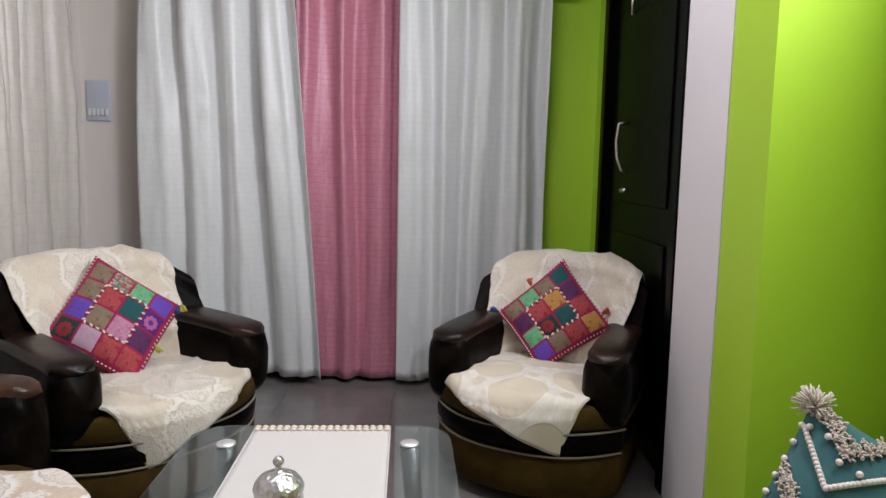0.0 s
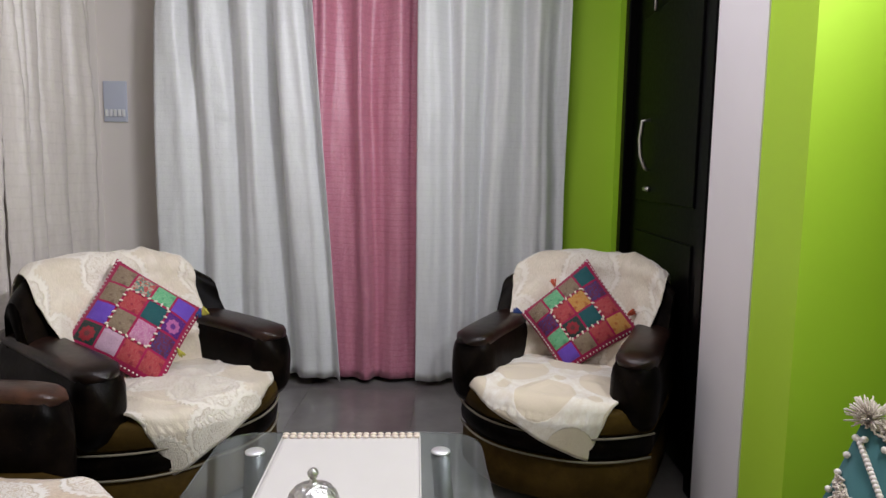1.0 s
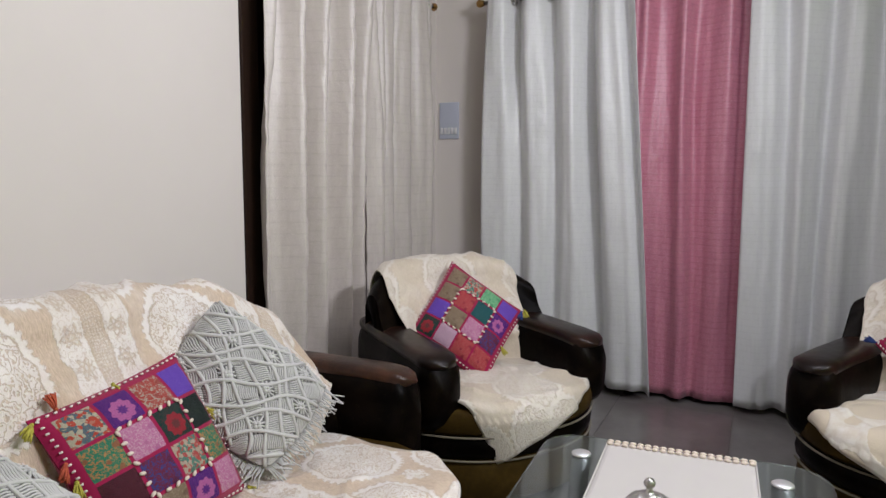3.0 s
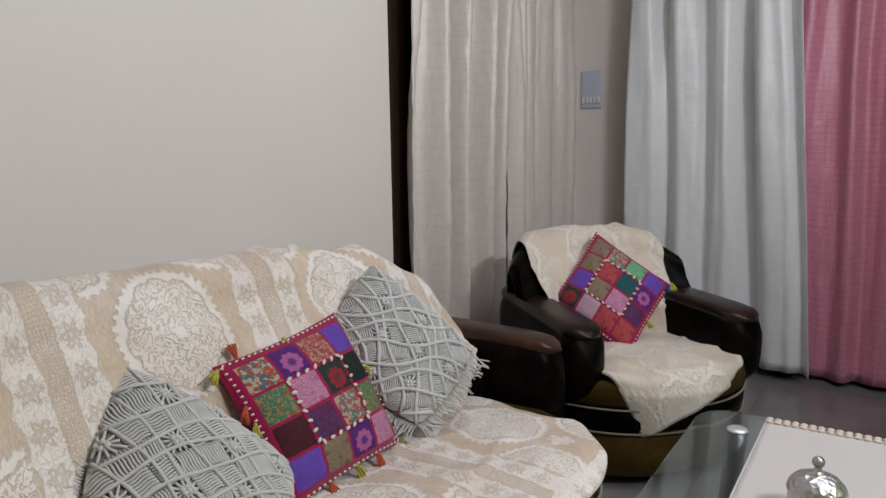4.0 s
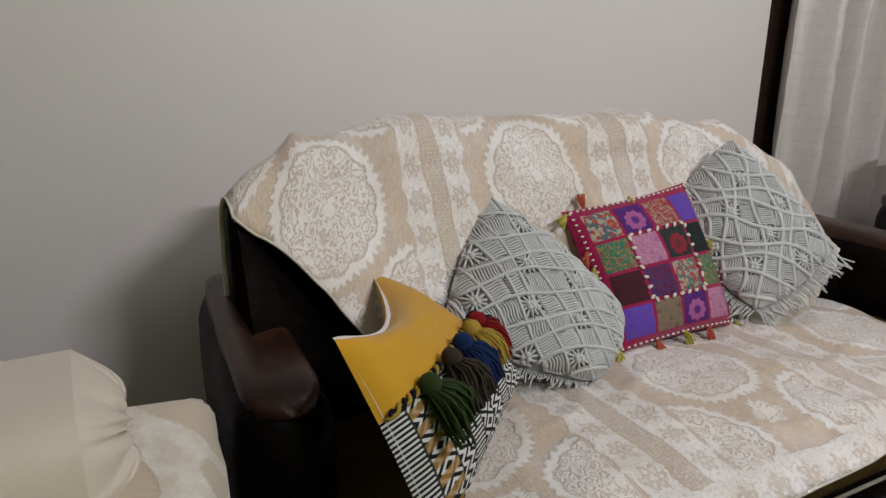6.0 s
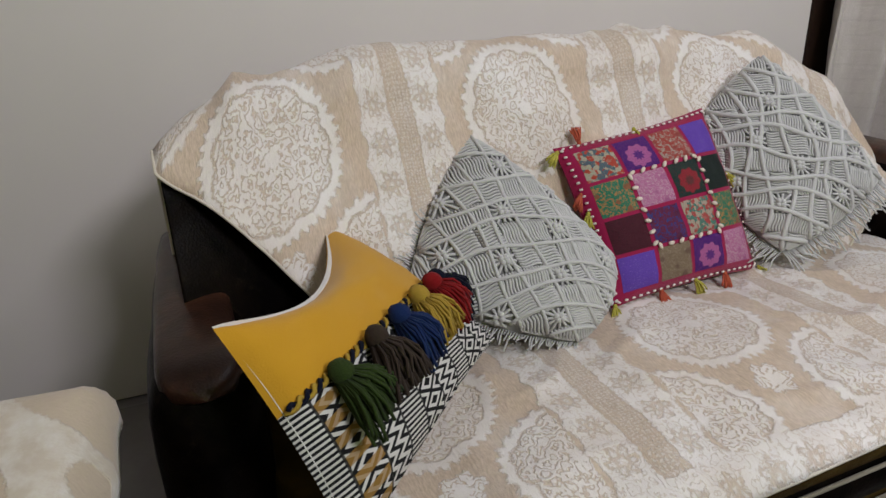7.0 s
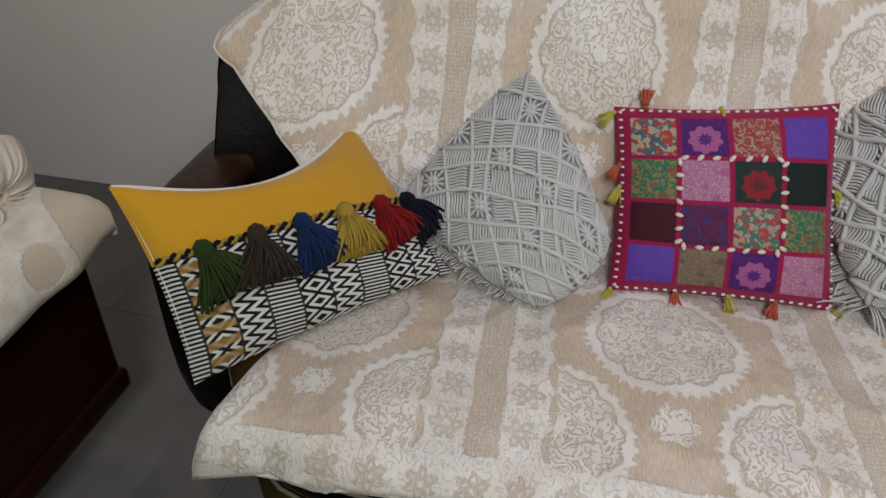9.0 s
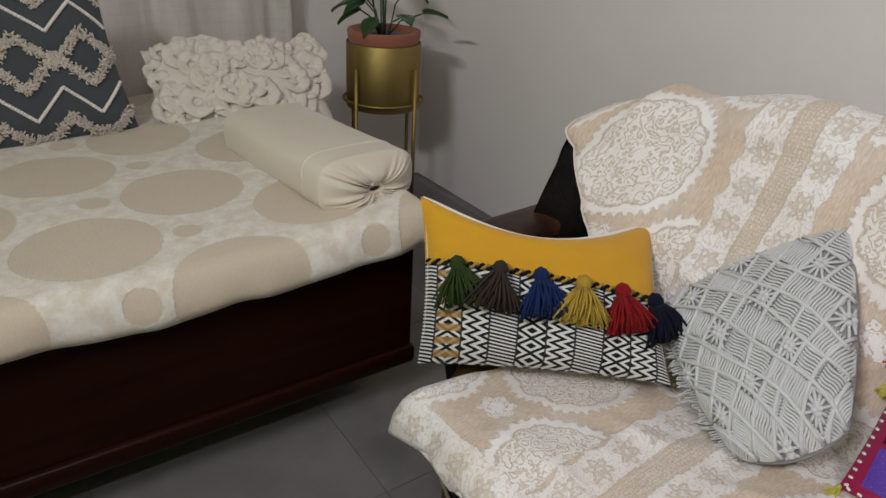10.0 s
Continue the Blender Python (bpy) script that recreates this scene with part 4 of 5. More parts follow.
def tassel(material, th, m, length=0.05, r=0.016, strands=26, name="tassel", seed=0, thick=0.12):
    """A knot with a skirt of loose yarn along -y that spreads towards its ends."""
    rnd = random.Random(seed)
    bm = ball(Matrix.Translation((0, 0.1 * r, r * 0.2)) @ Matrix.Diagonal((r * 0.36, r * 0.42, r * 0.36, 1)), 1.0)
    for k in range(strands):
        a, q = rnd.uniform(0, 2 * math.pi), rnd.uniform(0.1, 1.0)
        L = length * rnd.uniform(0.78, 1.12)
        dx, dz = math.cos(a) * r * q, math.sin(a) * r * 0.55 * q + r * 0.22
        jx, jz = rnd.uniform(-0.16, 0.16) * r, rnd.uniform(-0.1, 0.15) * r
        tube([(dx * 0.25, 0, dz * 0.5), (dx * 0.62, -L * 0.33, dz * 1.05), (dx * 0.95 + jx, -L * 0.68, dz + jz), (dx * 1.2 + 2 * jx, -L, dz * 0.7 + jz)], r * thick, 4, bm)
    ob = part(name, bm, material, th)
    ob.matrix_basis = m
    return ob


SHELL_MESH = []


def patchwork_cushion(corners, order, label, spots, size=0.42):
    m = cornerwise(*corners, lift=0.0)
    inv = m.inverted()
    th = thing("patchwork_cushion", m, label, "cushion", "patchwork cushions")
    fn = pillow_fn(size, size, 0.13, 0.05, 0.5, quad=[inv @ Vector(c) for c in corners])
    pillow_body("border_cloth", fn, MAGENTA, th, 28, label="magenta border cloth")
    step, start, gap = 0.445, -0.89, 0.022
    for r in range(4):
        for c in range(4):
            u0, u1 = start + c * step + gap, start + (c + 1) * step - gap
            v1, v0 = -start - r * step - gap, -start - (r + 1) * step + gap

            def q(a, b, u0=u0, u1=u1, v0=v0, v1=v1):
                e = min(a, b, 1 - a, 1 - b)
                return fn(u0 + (u1 - u0) * a, v0 + (v1 - v0) * b, 0.0035 if e > 0.001 else 0.0005)

            part("patch", grid(q, 7, 7, lambda a, b: (a, b)), PATCH[order[r * 4 + c]], th)
    if not SHELL_MESH:
        SHELL_MESH.append(part("shell", ball(Matrix.Diagonal((0.0047, 0.0085, 0.0042, 1)), 1.0, None, 8, 5), COWRIE, th))
        SHELL_MESH.append(part("bead", box(-0.0023, 0.0023, -0.0040, 0.0040, -0.0015, 0.0025, 0.001, seg=1), PEARL, th))
        first = True
    else:
        first = False
    shell, bead = SHELL_MESH

    def lay(src, u, v, turn, lift, used):
        p = fn(u, v, lift)
        nrm = (fn(u + 0.02, v) - fn(u - 0.02, v)).cross(fn(u, v + 0.02) - fn(u, v - 0.02)).normalized()
        mm = Matrix.Translation(p) @ nrm.to_track_quat("Z", "Y").to_matrix().to_4x4() @ pose(0, 0, 0, 0, 0, turn)
        if used:
            share(src.name.split(".")[0], src, mm, th)
        else:
            src.matrix_basis = mm

    ring = [(t, s) for s in (-1, 1) for t in [(-0.40 + 0.80 * k / 6) for k in range(7)]]
    n = 0
    for t, s in ring:
        lay(shell, t, s * 0.445, 90, 0.005, n > 0 or not first)
        lay(shell, s * 0.445, t, 0, 0.005, True)
        n += 1
    n = 0
    for k in range(23):
        t = -0.93 + 1.86 * k / 22
        for s in (-1, 1):
            lay(bead, t, s * 0.955, 90, 0.003, n > 0 or not first)
            lay(bead, s * 0.955, t, 0, 0.003, True)
            n += 1
    for i, (u, v, turn, colour) in enumerate(spots):
        p = fn(u * 0.99, v * 0.99)
        tassel(YARN[colour], th, Matrix.Translation(p) @ pose(0, 0, 0.008, 0, 0, turn), 0.032, 0.014, 26, seed=i)
    return th


def cornerwise(top, right_, bottom, left_, lift=0.02):
    """The pose of a cushion from its four corners."""
    t, r, b, l = (Vector(p) for p in (top, right_, bottom, left_))
    m = axes((t + r + b + l) / 4, (r - t) + (b - l), (t - l) + (r - b))
    return m @ Matrix.Translation((0, 0, lift))


patchwork_cushion(((-0.751, 2.101, 0.738), (-0.778, 2.519, 0.781), (-0.605, 2.585, 0.415), (-0.553, 2.141, 0.427)),
                  (0, 1, 2, 3, 4, 5, 6, 7, 8, 9, 10, 4, 3, 11, 1, 5), "magenta patchwork cushion with cowrie shells leaning on the sofa back",
                  ((-1.03, 0.93, -55, "lemon"), (-0.72, 1.02, 178, "coral"), (-0.05, 1.0, 4, "lemon"), (1.0, 0.16, 30, "lemon"), (-1.0, 0.36, -35, "coral"), (-1.0, 0.12, -25, "lemon"),
                   (-1.0, -1.0, -15, "lemon"), (-0.42, -1.0, 0, "coral"), (0.05, -1.0, 15, "lemon"), (0.46, -1.0, -10, "coral"), (1.0, -1.0, 40, "lemon")))
patchwork_cushion(((-0.645, 3.985, 0.868), (-0.325, 4.05, 0.652), (-0.385, 3.73, 0.402), (-0.738, 3.725, 0.585)), (11, 10, 12, 3, 11, 16, 13, 1, 3, 11, 5, 9, 6, 14, 16, 16),
                  "magenta patchwork cushion set cornerwise on the armchair by the sofa", ((-1.0, -1.0, -20, "lemon"), (-1.0, -0.85, -60, "bluebell"), (1.0, 1.0, 45, "lemon"), (0.96, 0.9, 10, "bluebell"), (1.0, -0.1, 60, "lemon")), size=0.40)
patchwork_cushion(((1.293, 4.25, 0.862), (1.485, 4.05, 0.594), (1.172, 4.03, 0.405), (1.003, 4.20, 0.625)), (13, 9, 16, 15, 11, 15, 13, 16, 12, 16, 6, 11, 11, 9, 12, 3),
                  "magenta patchwork cushion set cornerwise on the armchair by the door", ((-1.0, -1.0, -60, "bluebell"), (-1.0, 0.0, -110, "coral"), (0.6, 1.0, 170, "coral"), (1.0, 1.0, 60, "bluebell")), size=0.38)


def macrame_cushion(corners, label, size=0.42, seed=0, fringe=((-1, 0), (0, -1)), soft=(0, 0, 0, 0)):
    m = cornerwise(*corners, lift=0.02)
    th = thing("macrame_cushion", m, label, "cushion", "macrame cushions")
    inv = m.inverted()
    fn = pillow_fn(size, size, 0.16, -0.07, 0.5, quad=[inv @ Vector(c) for c in corners], soft=soft)
    pillow_body("inner_cloth", fn, MACBASE, th, 26)
    rnd = random.Random(seed)
    ropes, strands = bmesh.new(), bmesh.new()
    lim = 0.99

    def on(a, b, lift):
        """Lattice coordinates a and b run along the diagonals."""
        return fn(max(-lim, min(lim, (a + b) / 2)), max(-lim, min(lim, (a - b) / 2)), lift)

    d, n = 0.38, 5
    for k in range(-n, n + 1):
        c = k * d + 0.05 * math.sin(k * 2.0)
        reach = 2 * lim - abs(c) - 0.02
        if reach < 0.15:
            continue
        for swap in (0, 1):
            ts = [-reach + 2 * reach * i / 24 for i in range(25)]
            bend = [c + (0.09 if seed else 0.045) * math.sin(t * 3 + 1.7 * k + swap) for t in ts]
            tube([on(t, o, 0.008) if swap else on(o, t, 0.0065) for t, o in zip(ts, bend)], 0.0056 if seed else 0.0040, 6, ropes)
    for r in range(-n, n):
        for c in range(-n, n):
            a0, b0 = c * d, r * d
            ca, cb = a0 + d / 2, b0 + d / 2
            if abs(ca + cb) / 2 > 1.08 or abs(ca - cb) / 2 > 1.08:
                continue
            mode = (r + 2 * c + seed) % 5
            if mode == 1:
                for k in range(12):
                    a = 2 * math.pi * (k + 0.5) / 12
                    e = d * 0.5 / max(abs(math.cos(a)), abs(math.sin(a)))
                    tube([on(ca + math.cos(a) * e * q, cb + math.sin(a) * e * q, 0.0045 + 0.003 * (1 - q)) for q in (0.16, 0.45, 0.72, 0.97)], 0.003, 5, strands)
                for k in range(4):
                    a = math.pi / 4 + math.pi / 2 * k
                    ball(Matrix.Translation(on(ca + math.cos(a) * d * 0.13, cb + math.sin(a) * d * 0.13, 0.008)), 0.007, strands, 6, 5)
            else:
                for k in range(8):
                    f = (k + 0.5) / 8
                    ph = rnd.uniform(-0.2, 0.2)
                    line = [(q, f + 0.05 * math.sin(6.3 * q + ph)) for q in (0.02, 0.22, 0.42, 0.6, 0.8, 0.98)]
                    tube([on(a0 + d * p, b0 + d * o, 0.0042) if mode in (0, 3) else on(a0 + d * o, b0 + d * p, 0.0042) for p, o in line], 0.0027, 5, strands)
    part("rope_lattice", ropes, MACRAME, th, "thick twisted grey cords")
    part("knotted_net", strands, MACRAME, th, "fine grey cotton strands")
    edge = bmesh.new()
    for k in range(64):
        t = -1 + 2 * (k + 0.5) / 64
        for side in fringe:
            p = fn(side[0], t) if side[1] == 0 else fn(t, side[1])
            o = Vector((side[0], 0, 0)) if side[1] == 0 else Vector((0, side[1], 0))
            L = rnd.uniform(0.012, 0.034) if seed == 0 else rnd.uniform(0.03, 0.06)
            q = Vector((rnd.uniform(-0.4, 0.4), rnd.uniform(-0.4, 0.4), rnd.uniform(-0.1, 0.4)))
            tube([p, p + (o + q * 0.3) * L * 0.5, p + (o + q) * L], 0.0022, 4, edge)
    part("fringe", edge, MACRAME, th, "loose yarn fringe")
    return th


def diamond(c, n_, turn):
    """A pose on a leaning plane: n_ is the face's normal, turn the degrees of its turn in that plane."""
    n_ = Vector(n_).normalized()
    r = Vector((0, 0, 1)).cross(n_).normalized()
    m = axes(c, r, n_.cross(r))
    return m @ pose(0, 0, 0, 0, 0, turn)


macrame_cushion(((-0.80, 1.918, 0.778), (-0.535, 2.155, 0.545), (-0.445, 2.015, 0.405), (-0.59, 1.685, 0.54)), "grey macrame cushion with cord lattice in the middle of the sofa", 0.41, 0, ((-1, 0), (0, -1)), (0, 0.13, 0.12, 0.05))
macrame_cushion(((-0.79, 2.682, 0.896), (-0.593, 2.935, 0.597), (-0.565, 2.62, 0.44), (-0.83, 2.50, 0.66)), "grey macrame cushion with fringe in the sofa corner", 0.42, 1, ((1, 0), (0, -1)), (0.03, 0.03, 0.10, 0.0))


def lumbar_cushion(corners, label):
    m = cornerwise(*corners, lift=0.015)
    inv = m.inverted()
    th = thing("lumbar_cushion", m, label, "cushion")
    w, h = 0.56, 0.345

    def sag(u, v, x, y, z):
        if v > 0:
            y -= 0.06 * v * v * (1 - u * u) ** 1.3
        return x, y, z

    fn = pillow_fn(w, h, 0.15, 0.05, 0.5, sag, [inv @ Vector(c) for c in corners])

    def cut(u):
        return 0.06 - 0.15 * u
    up = grid(lambda a, b: fn(2 * a - 1, cut(2 * a - 1) + (1 - cut(2 * a - 1)) * b), 36, 20, lambda a, b: (a, b))
    part("mustard_panel", up, MUSTARD, th, "mustard yellow ribbed cotton half")
    low = grid(lambda a, b: fn(2 * a - 1, -1 + (1 + cut(2 * a - 1)) * b), 36, 22, lambda a, b: (a, b * 0.36))
    part("woven_panel", low, WOVEN, th, "black and white woven band half")
    part("back_cloth", grid(lambda a, b: fn(1.97 * a - 0.985, 1.97 * b - 0.985, -0.004 - 0.10 * (1 - max(abs(2 * a - 1), abs(2 * b - 1)) ** 2)) + Vector((0, 0.006 * max(0.0, 2 * b - 1) ** 2, 0)), 30, 24, flip=True), LINEN, th, "white back cloth")
    for s, mt in ((0, YARN["navy"]), (1, YARN["gold"])):
        bm = bmesh.new()
        pts = []
        for i in range(141):
            t = i / 140
            p = fn(-0.99 + 1.98 * t, cut(-0.99 + 1.98 * t), 0.005)
            a = t * 2 * math.pi * 22 + s * math.pi
            pts.append(p + Vector((0, 0.0045 * math.sin(a), 0.0035 * math.cos(a))))
        part("braid", tube(pts, 0.0035, 5, bm), mt, th)
    for k, c in enumerate(("green", "brown", "blue", "gold", "red", "navy")):
        u = -0.72 + 0.325 * k
        p = fn(min(u, 0.96), cut(u) - 0.06, 0.014)
        tassel(YARN[c], th, Matrix.Translation(p) @ pose(0, 0, 0, 0, 0, (14, -10, 8, -6, 12, 20)[k]), 0.072, 0.047, 190, seed=k + 20, thick=0.052)
    return th


lumbar_cushion(((-0.184, 1.352, 0.748), (-0.673, 1.571, 0.67), (-0.475, 1.832, 0.47), (-0.115, 1.47, 0.425)), "mustard lumbar cushion with woven black bands and six yarn tassels")


# ---- coffee table ----
def rounded(x0, x1, y0, y1, r, n=8):
    pts = []
    for cx, cy, a0 in ((x1 - r, y1 - r, 0), (x0 + r, y1 - r, 90), (x0 + r, y0 + r, 180), (x1 - r, y0 + r, 270)):
        for k in range(n + 1):
            a = radians(a0 + 90 * k / n)
            pts.append((cx + r * math.cos(a), cy + r * math.sin(a)))
    return pts


def slab(pts, z0, z1, bevel=0.0):
    bm = bmesh.new()
    f = bm.faces.new([bm.verts.new((x, y, z0)) for x, y in pts])
    ext = bmesh.ops.extrude_face_region(bm, geom=[f])["geom"]
    bmesh.ops.translate(bm, vec=(0, 0, z1 - z0), verts=[g for g in ext if isinstance(g, bmesh.types.BMVert)])
    bmesh.ops.recalc_face_normals(bm, faces=bm.faces[:])
    if bevel:
        bmesh.ops.bevel(bm, geom=[e for e in bm.edges if abs(e.verts[0].co.z - e.verts[1].co.z) < 1e-6], offset=bevel, segments=2, affect="EDGES")
    return bm


TZ = 0.495
TABLE_M = pose(0.45, 2.66, 0, 0, 0, 3)


def coffee_table():
    th = thing("coffee_table", TABLE_M, "coffee table with a rounded green-tinted glass top on dark legs", "table")
    top = part("glass_top", slab(rounded(-0.36, 0.36, -0.50, 0.50, 0.10), TZ - 0.010, TZ, 0.003), GLASS, th, "green-tinted clear glass top", smooth=False)
    top.visible_shadow = False
    part("glass_shelf", slab(rounded(-0.25, 0.25, -0.38, 0.38, 0.06), 0.19, 0.20, 0.003), GLASS, th, "lower glass shelf", smooth=False).visible_shadow = False
    disc = lathe([(0.001, 0.006), (0.022, 0.006), (0.026, 0.003), (0.026, 0.0)], 24)
    first = None
    for x in (-0.245, 0.245):
        for y in (-0.36, 0.36):
            leg = part("leg", tube([(x * 1.16, y * 1.1, 0), (x * 1.10, y * 1.06, 0.2), (x, y, TZ - 0.012)], 0.026, 14, taper=[0.85, 0.95, 1]), SATINGREY, th, "dark satin metal leg")
            if first is None:
                first = part("glass_mount", disc, CHROME, leg, "chrome disc under the glass")
                first.matrix_basis = Matrix.Translation((x, y, TZ + 0.0005))
            else:
                share("glass_mount", first, Matrix.Translation((x, y, TZ + 0.0005)), leg)
    for x in (-0.265, 0.265):
        part("side_rail", tube([(x, -0.38, 0.19), (x, 0.38, 0.19)], 0.012, 10), SATINGREY, th)


coffee_table()


def table_runner():
    th = thing("table_runner", TABLE_M @ Matrix.Translation((0, 0, TZ)), "white cotton table runner edged with cowrie shells on the glass table", "table runner")
    bm = grid(lambda a, b: (-0.19 + 0.38 * a, -0.52 + 0.985 * b, 0.004 + 0.0012 * wob(a * 8, b * 14, 2.0)), 24, 50, lambda a, b: (a, b))
    part("cloth", thicken(bm, 0.002), RUNNER, th)
    hem = bmesh.new()
    for x in (-0.19, 0.19):
        tube([(x, -0.52 + 0.0985 * k, 0.005) for k in range(11)], 0.0025, 5, hem)
    part("hem", hem, RUNNER, th)
    src = None
    for row in range(2):
        for k in range(19):
            m = pose(-0.182 + k * 0.0202, 0.446 + row * 0.018, 0.008, 0, 0, 90 + random.uniform(-12, 12))
            if src is None:
                src = part("shell", ball(Matrix.Diagonal((0.0055, 0.0098, 0.0052, 1)), 1.0, None, 8, 5), COWRIE, th, "ivory cowrie shell")
                src.matrix_basis = m
            else:
                share("shell", src, m, th)


table_runner()


def silver_jar():
    th = thing("silver_jar", TABLE_M @ pose(-0.035, -0.02, TZ + 0.007), "embossed silver jar with a knobbed lid on the runner", "jar")
    part("body", lathe([(0.001, 0), (0.035, 0), (0.045, 0.012), (0.052, 0.03), (0.05, 0.048), (0.048, 0.052)], 32), SILVER, th)
    part("lid", lathe([(0.053, 0.050), (0.054, 0.056), (0.050, 0.068), (0.040, 0.080), (0.024, 0.088), (0.009, 0.091), (0.007, 0.098), (0.006, 0.104)], 32), SILVER, th, "domed embossed lid")
    part("knob", lathe([(0.006, 0.102), (0.011, 0.108), (0.012, 0.115), (0.008, 0.122), (0.001, 0.124)], 18), SILVER, th, "small round knob")


silver_jar()


def log_tray():
    th = thing("wooden_tray", TABLE_M @ pose(0.045, -0.15, TZ + 0.007), "round rustic wooden tray with a bark rim on the runner", "tray")
    rnd = [1 + 0.05 * wob(math.cos(k), math.sin(k), 3.0) for k in range(32)]
    part("tray", lathe([(0.001, 0.0), (0.095, 0.0), (0.108, 0.008), (0.112, 0.03), (0.106, 0.036), (0.098, 0.032), (0.094, 0.014), (0.001, 0.012)], 36), LOGWOOD, th)
    cup = thing("candle_cup", TABLE_M @ pose(0.035, -0.135, TZ + 0.02), "pale green glass cup in the wooden tray", "cup")
    part("cup", lathe([(0.001, 0.0), (0.03, 0.0), (0.034, 0.03), (0.036, 0.045), (0.033, 0.045), (0.030, 0.008), (0.001, 0.006)], 24), cloth("pale_green_ceramic", (0.45, 0.55, 0.48), (0.42, 0.52, 0.45), 60, 0.3, 0, 0.05), cup)


log_tray()


# ---- divan ----
BX0, BX1, BY0, BY1, BZ = -0.335, 1.62, -0.24, 1.18, 0.59


def divan():
    th = thing("divan_bed", Matrix.Translation((0, 0, 0)), "dark mahogany divan bed with a plain front panel", "bed")
    part("front_panel", box(BX0 + 0.02, BX1 - 0.02, BY1 - 0.075, BY1 - 0.045, 0.20, 0.535, 0.004), BEDWOOD, th, smooth=False)
    part("end_panel", box(BX0 + 0.02, BX0 + 0.05, BY0, BY1 - 0.057, 0.16, 0.535, 0.004), BEDWOOD, th, smooth=False)
    part("end_panel", box(BX1 - 0.05, BX1 - 0.02, BY0, BY1 - 0.057, 0.16, 0.535, 0.004), BEDWOOD, th, smooth=False)
    part("bottom_rail", box(BX0 + 0.01, BX1 - 0.01, BY1 - 0.095, BY1 - 0.03, 0.145, 0.20, 0.012), BEDWOOD, th)
    part("top_rail", box(BX0 + 0.01, BX1 - 0.01, BY1 - 0.08, BY1 - 0.036, 0.505, 0.537, 0.008), BEDWOOD, th)
    for x in (BX0 + 0.40, BX1 - 0.30):
        for y in (BY0 + 0.06, BY1 - 0.45):
            part("foot", box(x - 0.035, x + 0.035, y - 0.035, y + 0.035, 0, 0.16, 0.005), BEDWOOD, th, smooth=False)
    part("bed_board", box(BX0 + 0.02, BX1 - 0.02, BY0, BY1 - 0.06, 0.477, 0.495), BEDWOOD, th, smooth=False)


divan()


def bed_cover():
    r = 0.05

    def edge(d, inner):
        """Along-surface distance d past the flat part to (outward, down)."""
        if d <= 0:
            return d, 0.0
        q = min(d, r * math.pi / 2)
        a = q / r
        return r * math.sin(a), r * (1 - math.cos(a)) + (d - q)

    def fn(a, b):
        lx = (BX1 - BX0 - 2 * r) / 2 + 0.14
        ly = (BY1 - BY0 - 2 * r) / 2 + 0.125
        sx, sy = (2 * a - 1) * lx, (2 * b - 1) * ly
        hx, hy = (BX1 - BX0) / 2 - r, (BY1 - BY0) / 2 - r
        ox, dx = edge(abs(sx) - hx, 0)
        oy, dy = edge(abs(sy) - hy, 0)
        x = math.copysign(hx + ox, sx) if abs(sx) > hx else sx
        y = math.copysign(hy + oy, sy) if abs(sy) > hy else sy
        swell = max(0.0, 1 - (x + (BX1 - BX0) / 2) / 0.55) ** 2
        z = BZ + 0.010 - max(dx, dy) + 0.006 * wob(x * 5, y * 5, 2.0) + 0.003 * wob(x * 14, y * 14, 1.0)
        z += 0.055 * swell
        if sy > 0:
            y += 0.02 * swell * max(0.0, (abs(sy) - 0.5 * hy) / (0.5 * hy))
        if max(dx, dy) > r:
            k = 0.010 * wob(x * 11, y * 11, 6.0)
            z += 0.012 * wob(x * 6, y * 6, 9.0)
            if dy >= dx:
                y += math.copysign(0.008 + k, sy)
            else:
                x += math.copysign(0.008 + k, sx)
        return (x + (BX0 + BX1) / 2, y + (BY0 + BY1) / 2, z)

    bm = grid(fn, 110, 84, lambda a, b: ((BX0 + BX1) / 2 + (2 * a - 1) * ((BX1 - BX0) / 2 + 0.09), (BY0 + BY1) / 2 + (2 * b - 1) * ((BY1 - BY0) / 2 + 0.075)))
    ob = part("bed_cover", thicken(bm, 0.01), BEDCOVER)
    part("hem", tube([Vector(fn(0.0, k / 50)) for k in range(51)] + [Vector(fn(k / 90, 1.0)) for k in range(1, 91)], 0.007, 6), PALEHEM, ob, "rounded cream hem")
    tagged(ob, "cream quilted bedcover with tan ovals spread over the divan", "bedcover")
    mt = part("mattress", box(BX0 + 0.03, BX1 - 0.03, BY0 + 0.03, BY1 - 0.03, 0.497, BZ - 0.012, 0.03), LINEN)
    tagged(mt, "thin white mattress under the bedcover on the divan", "mattress")


bed_cover()


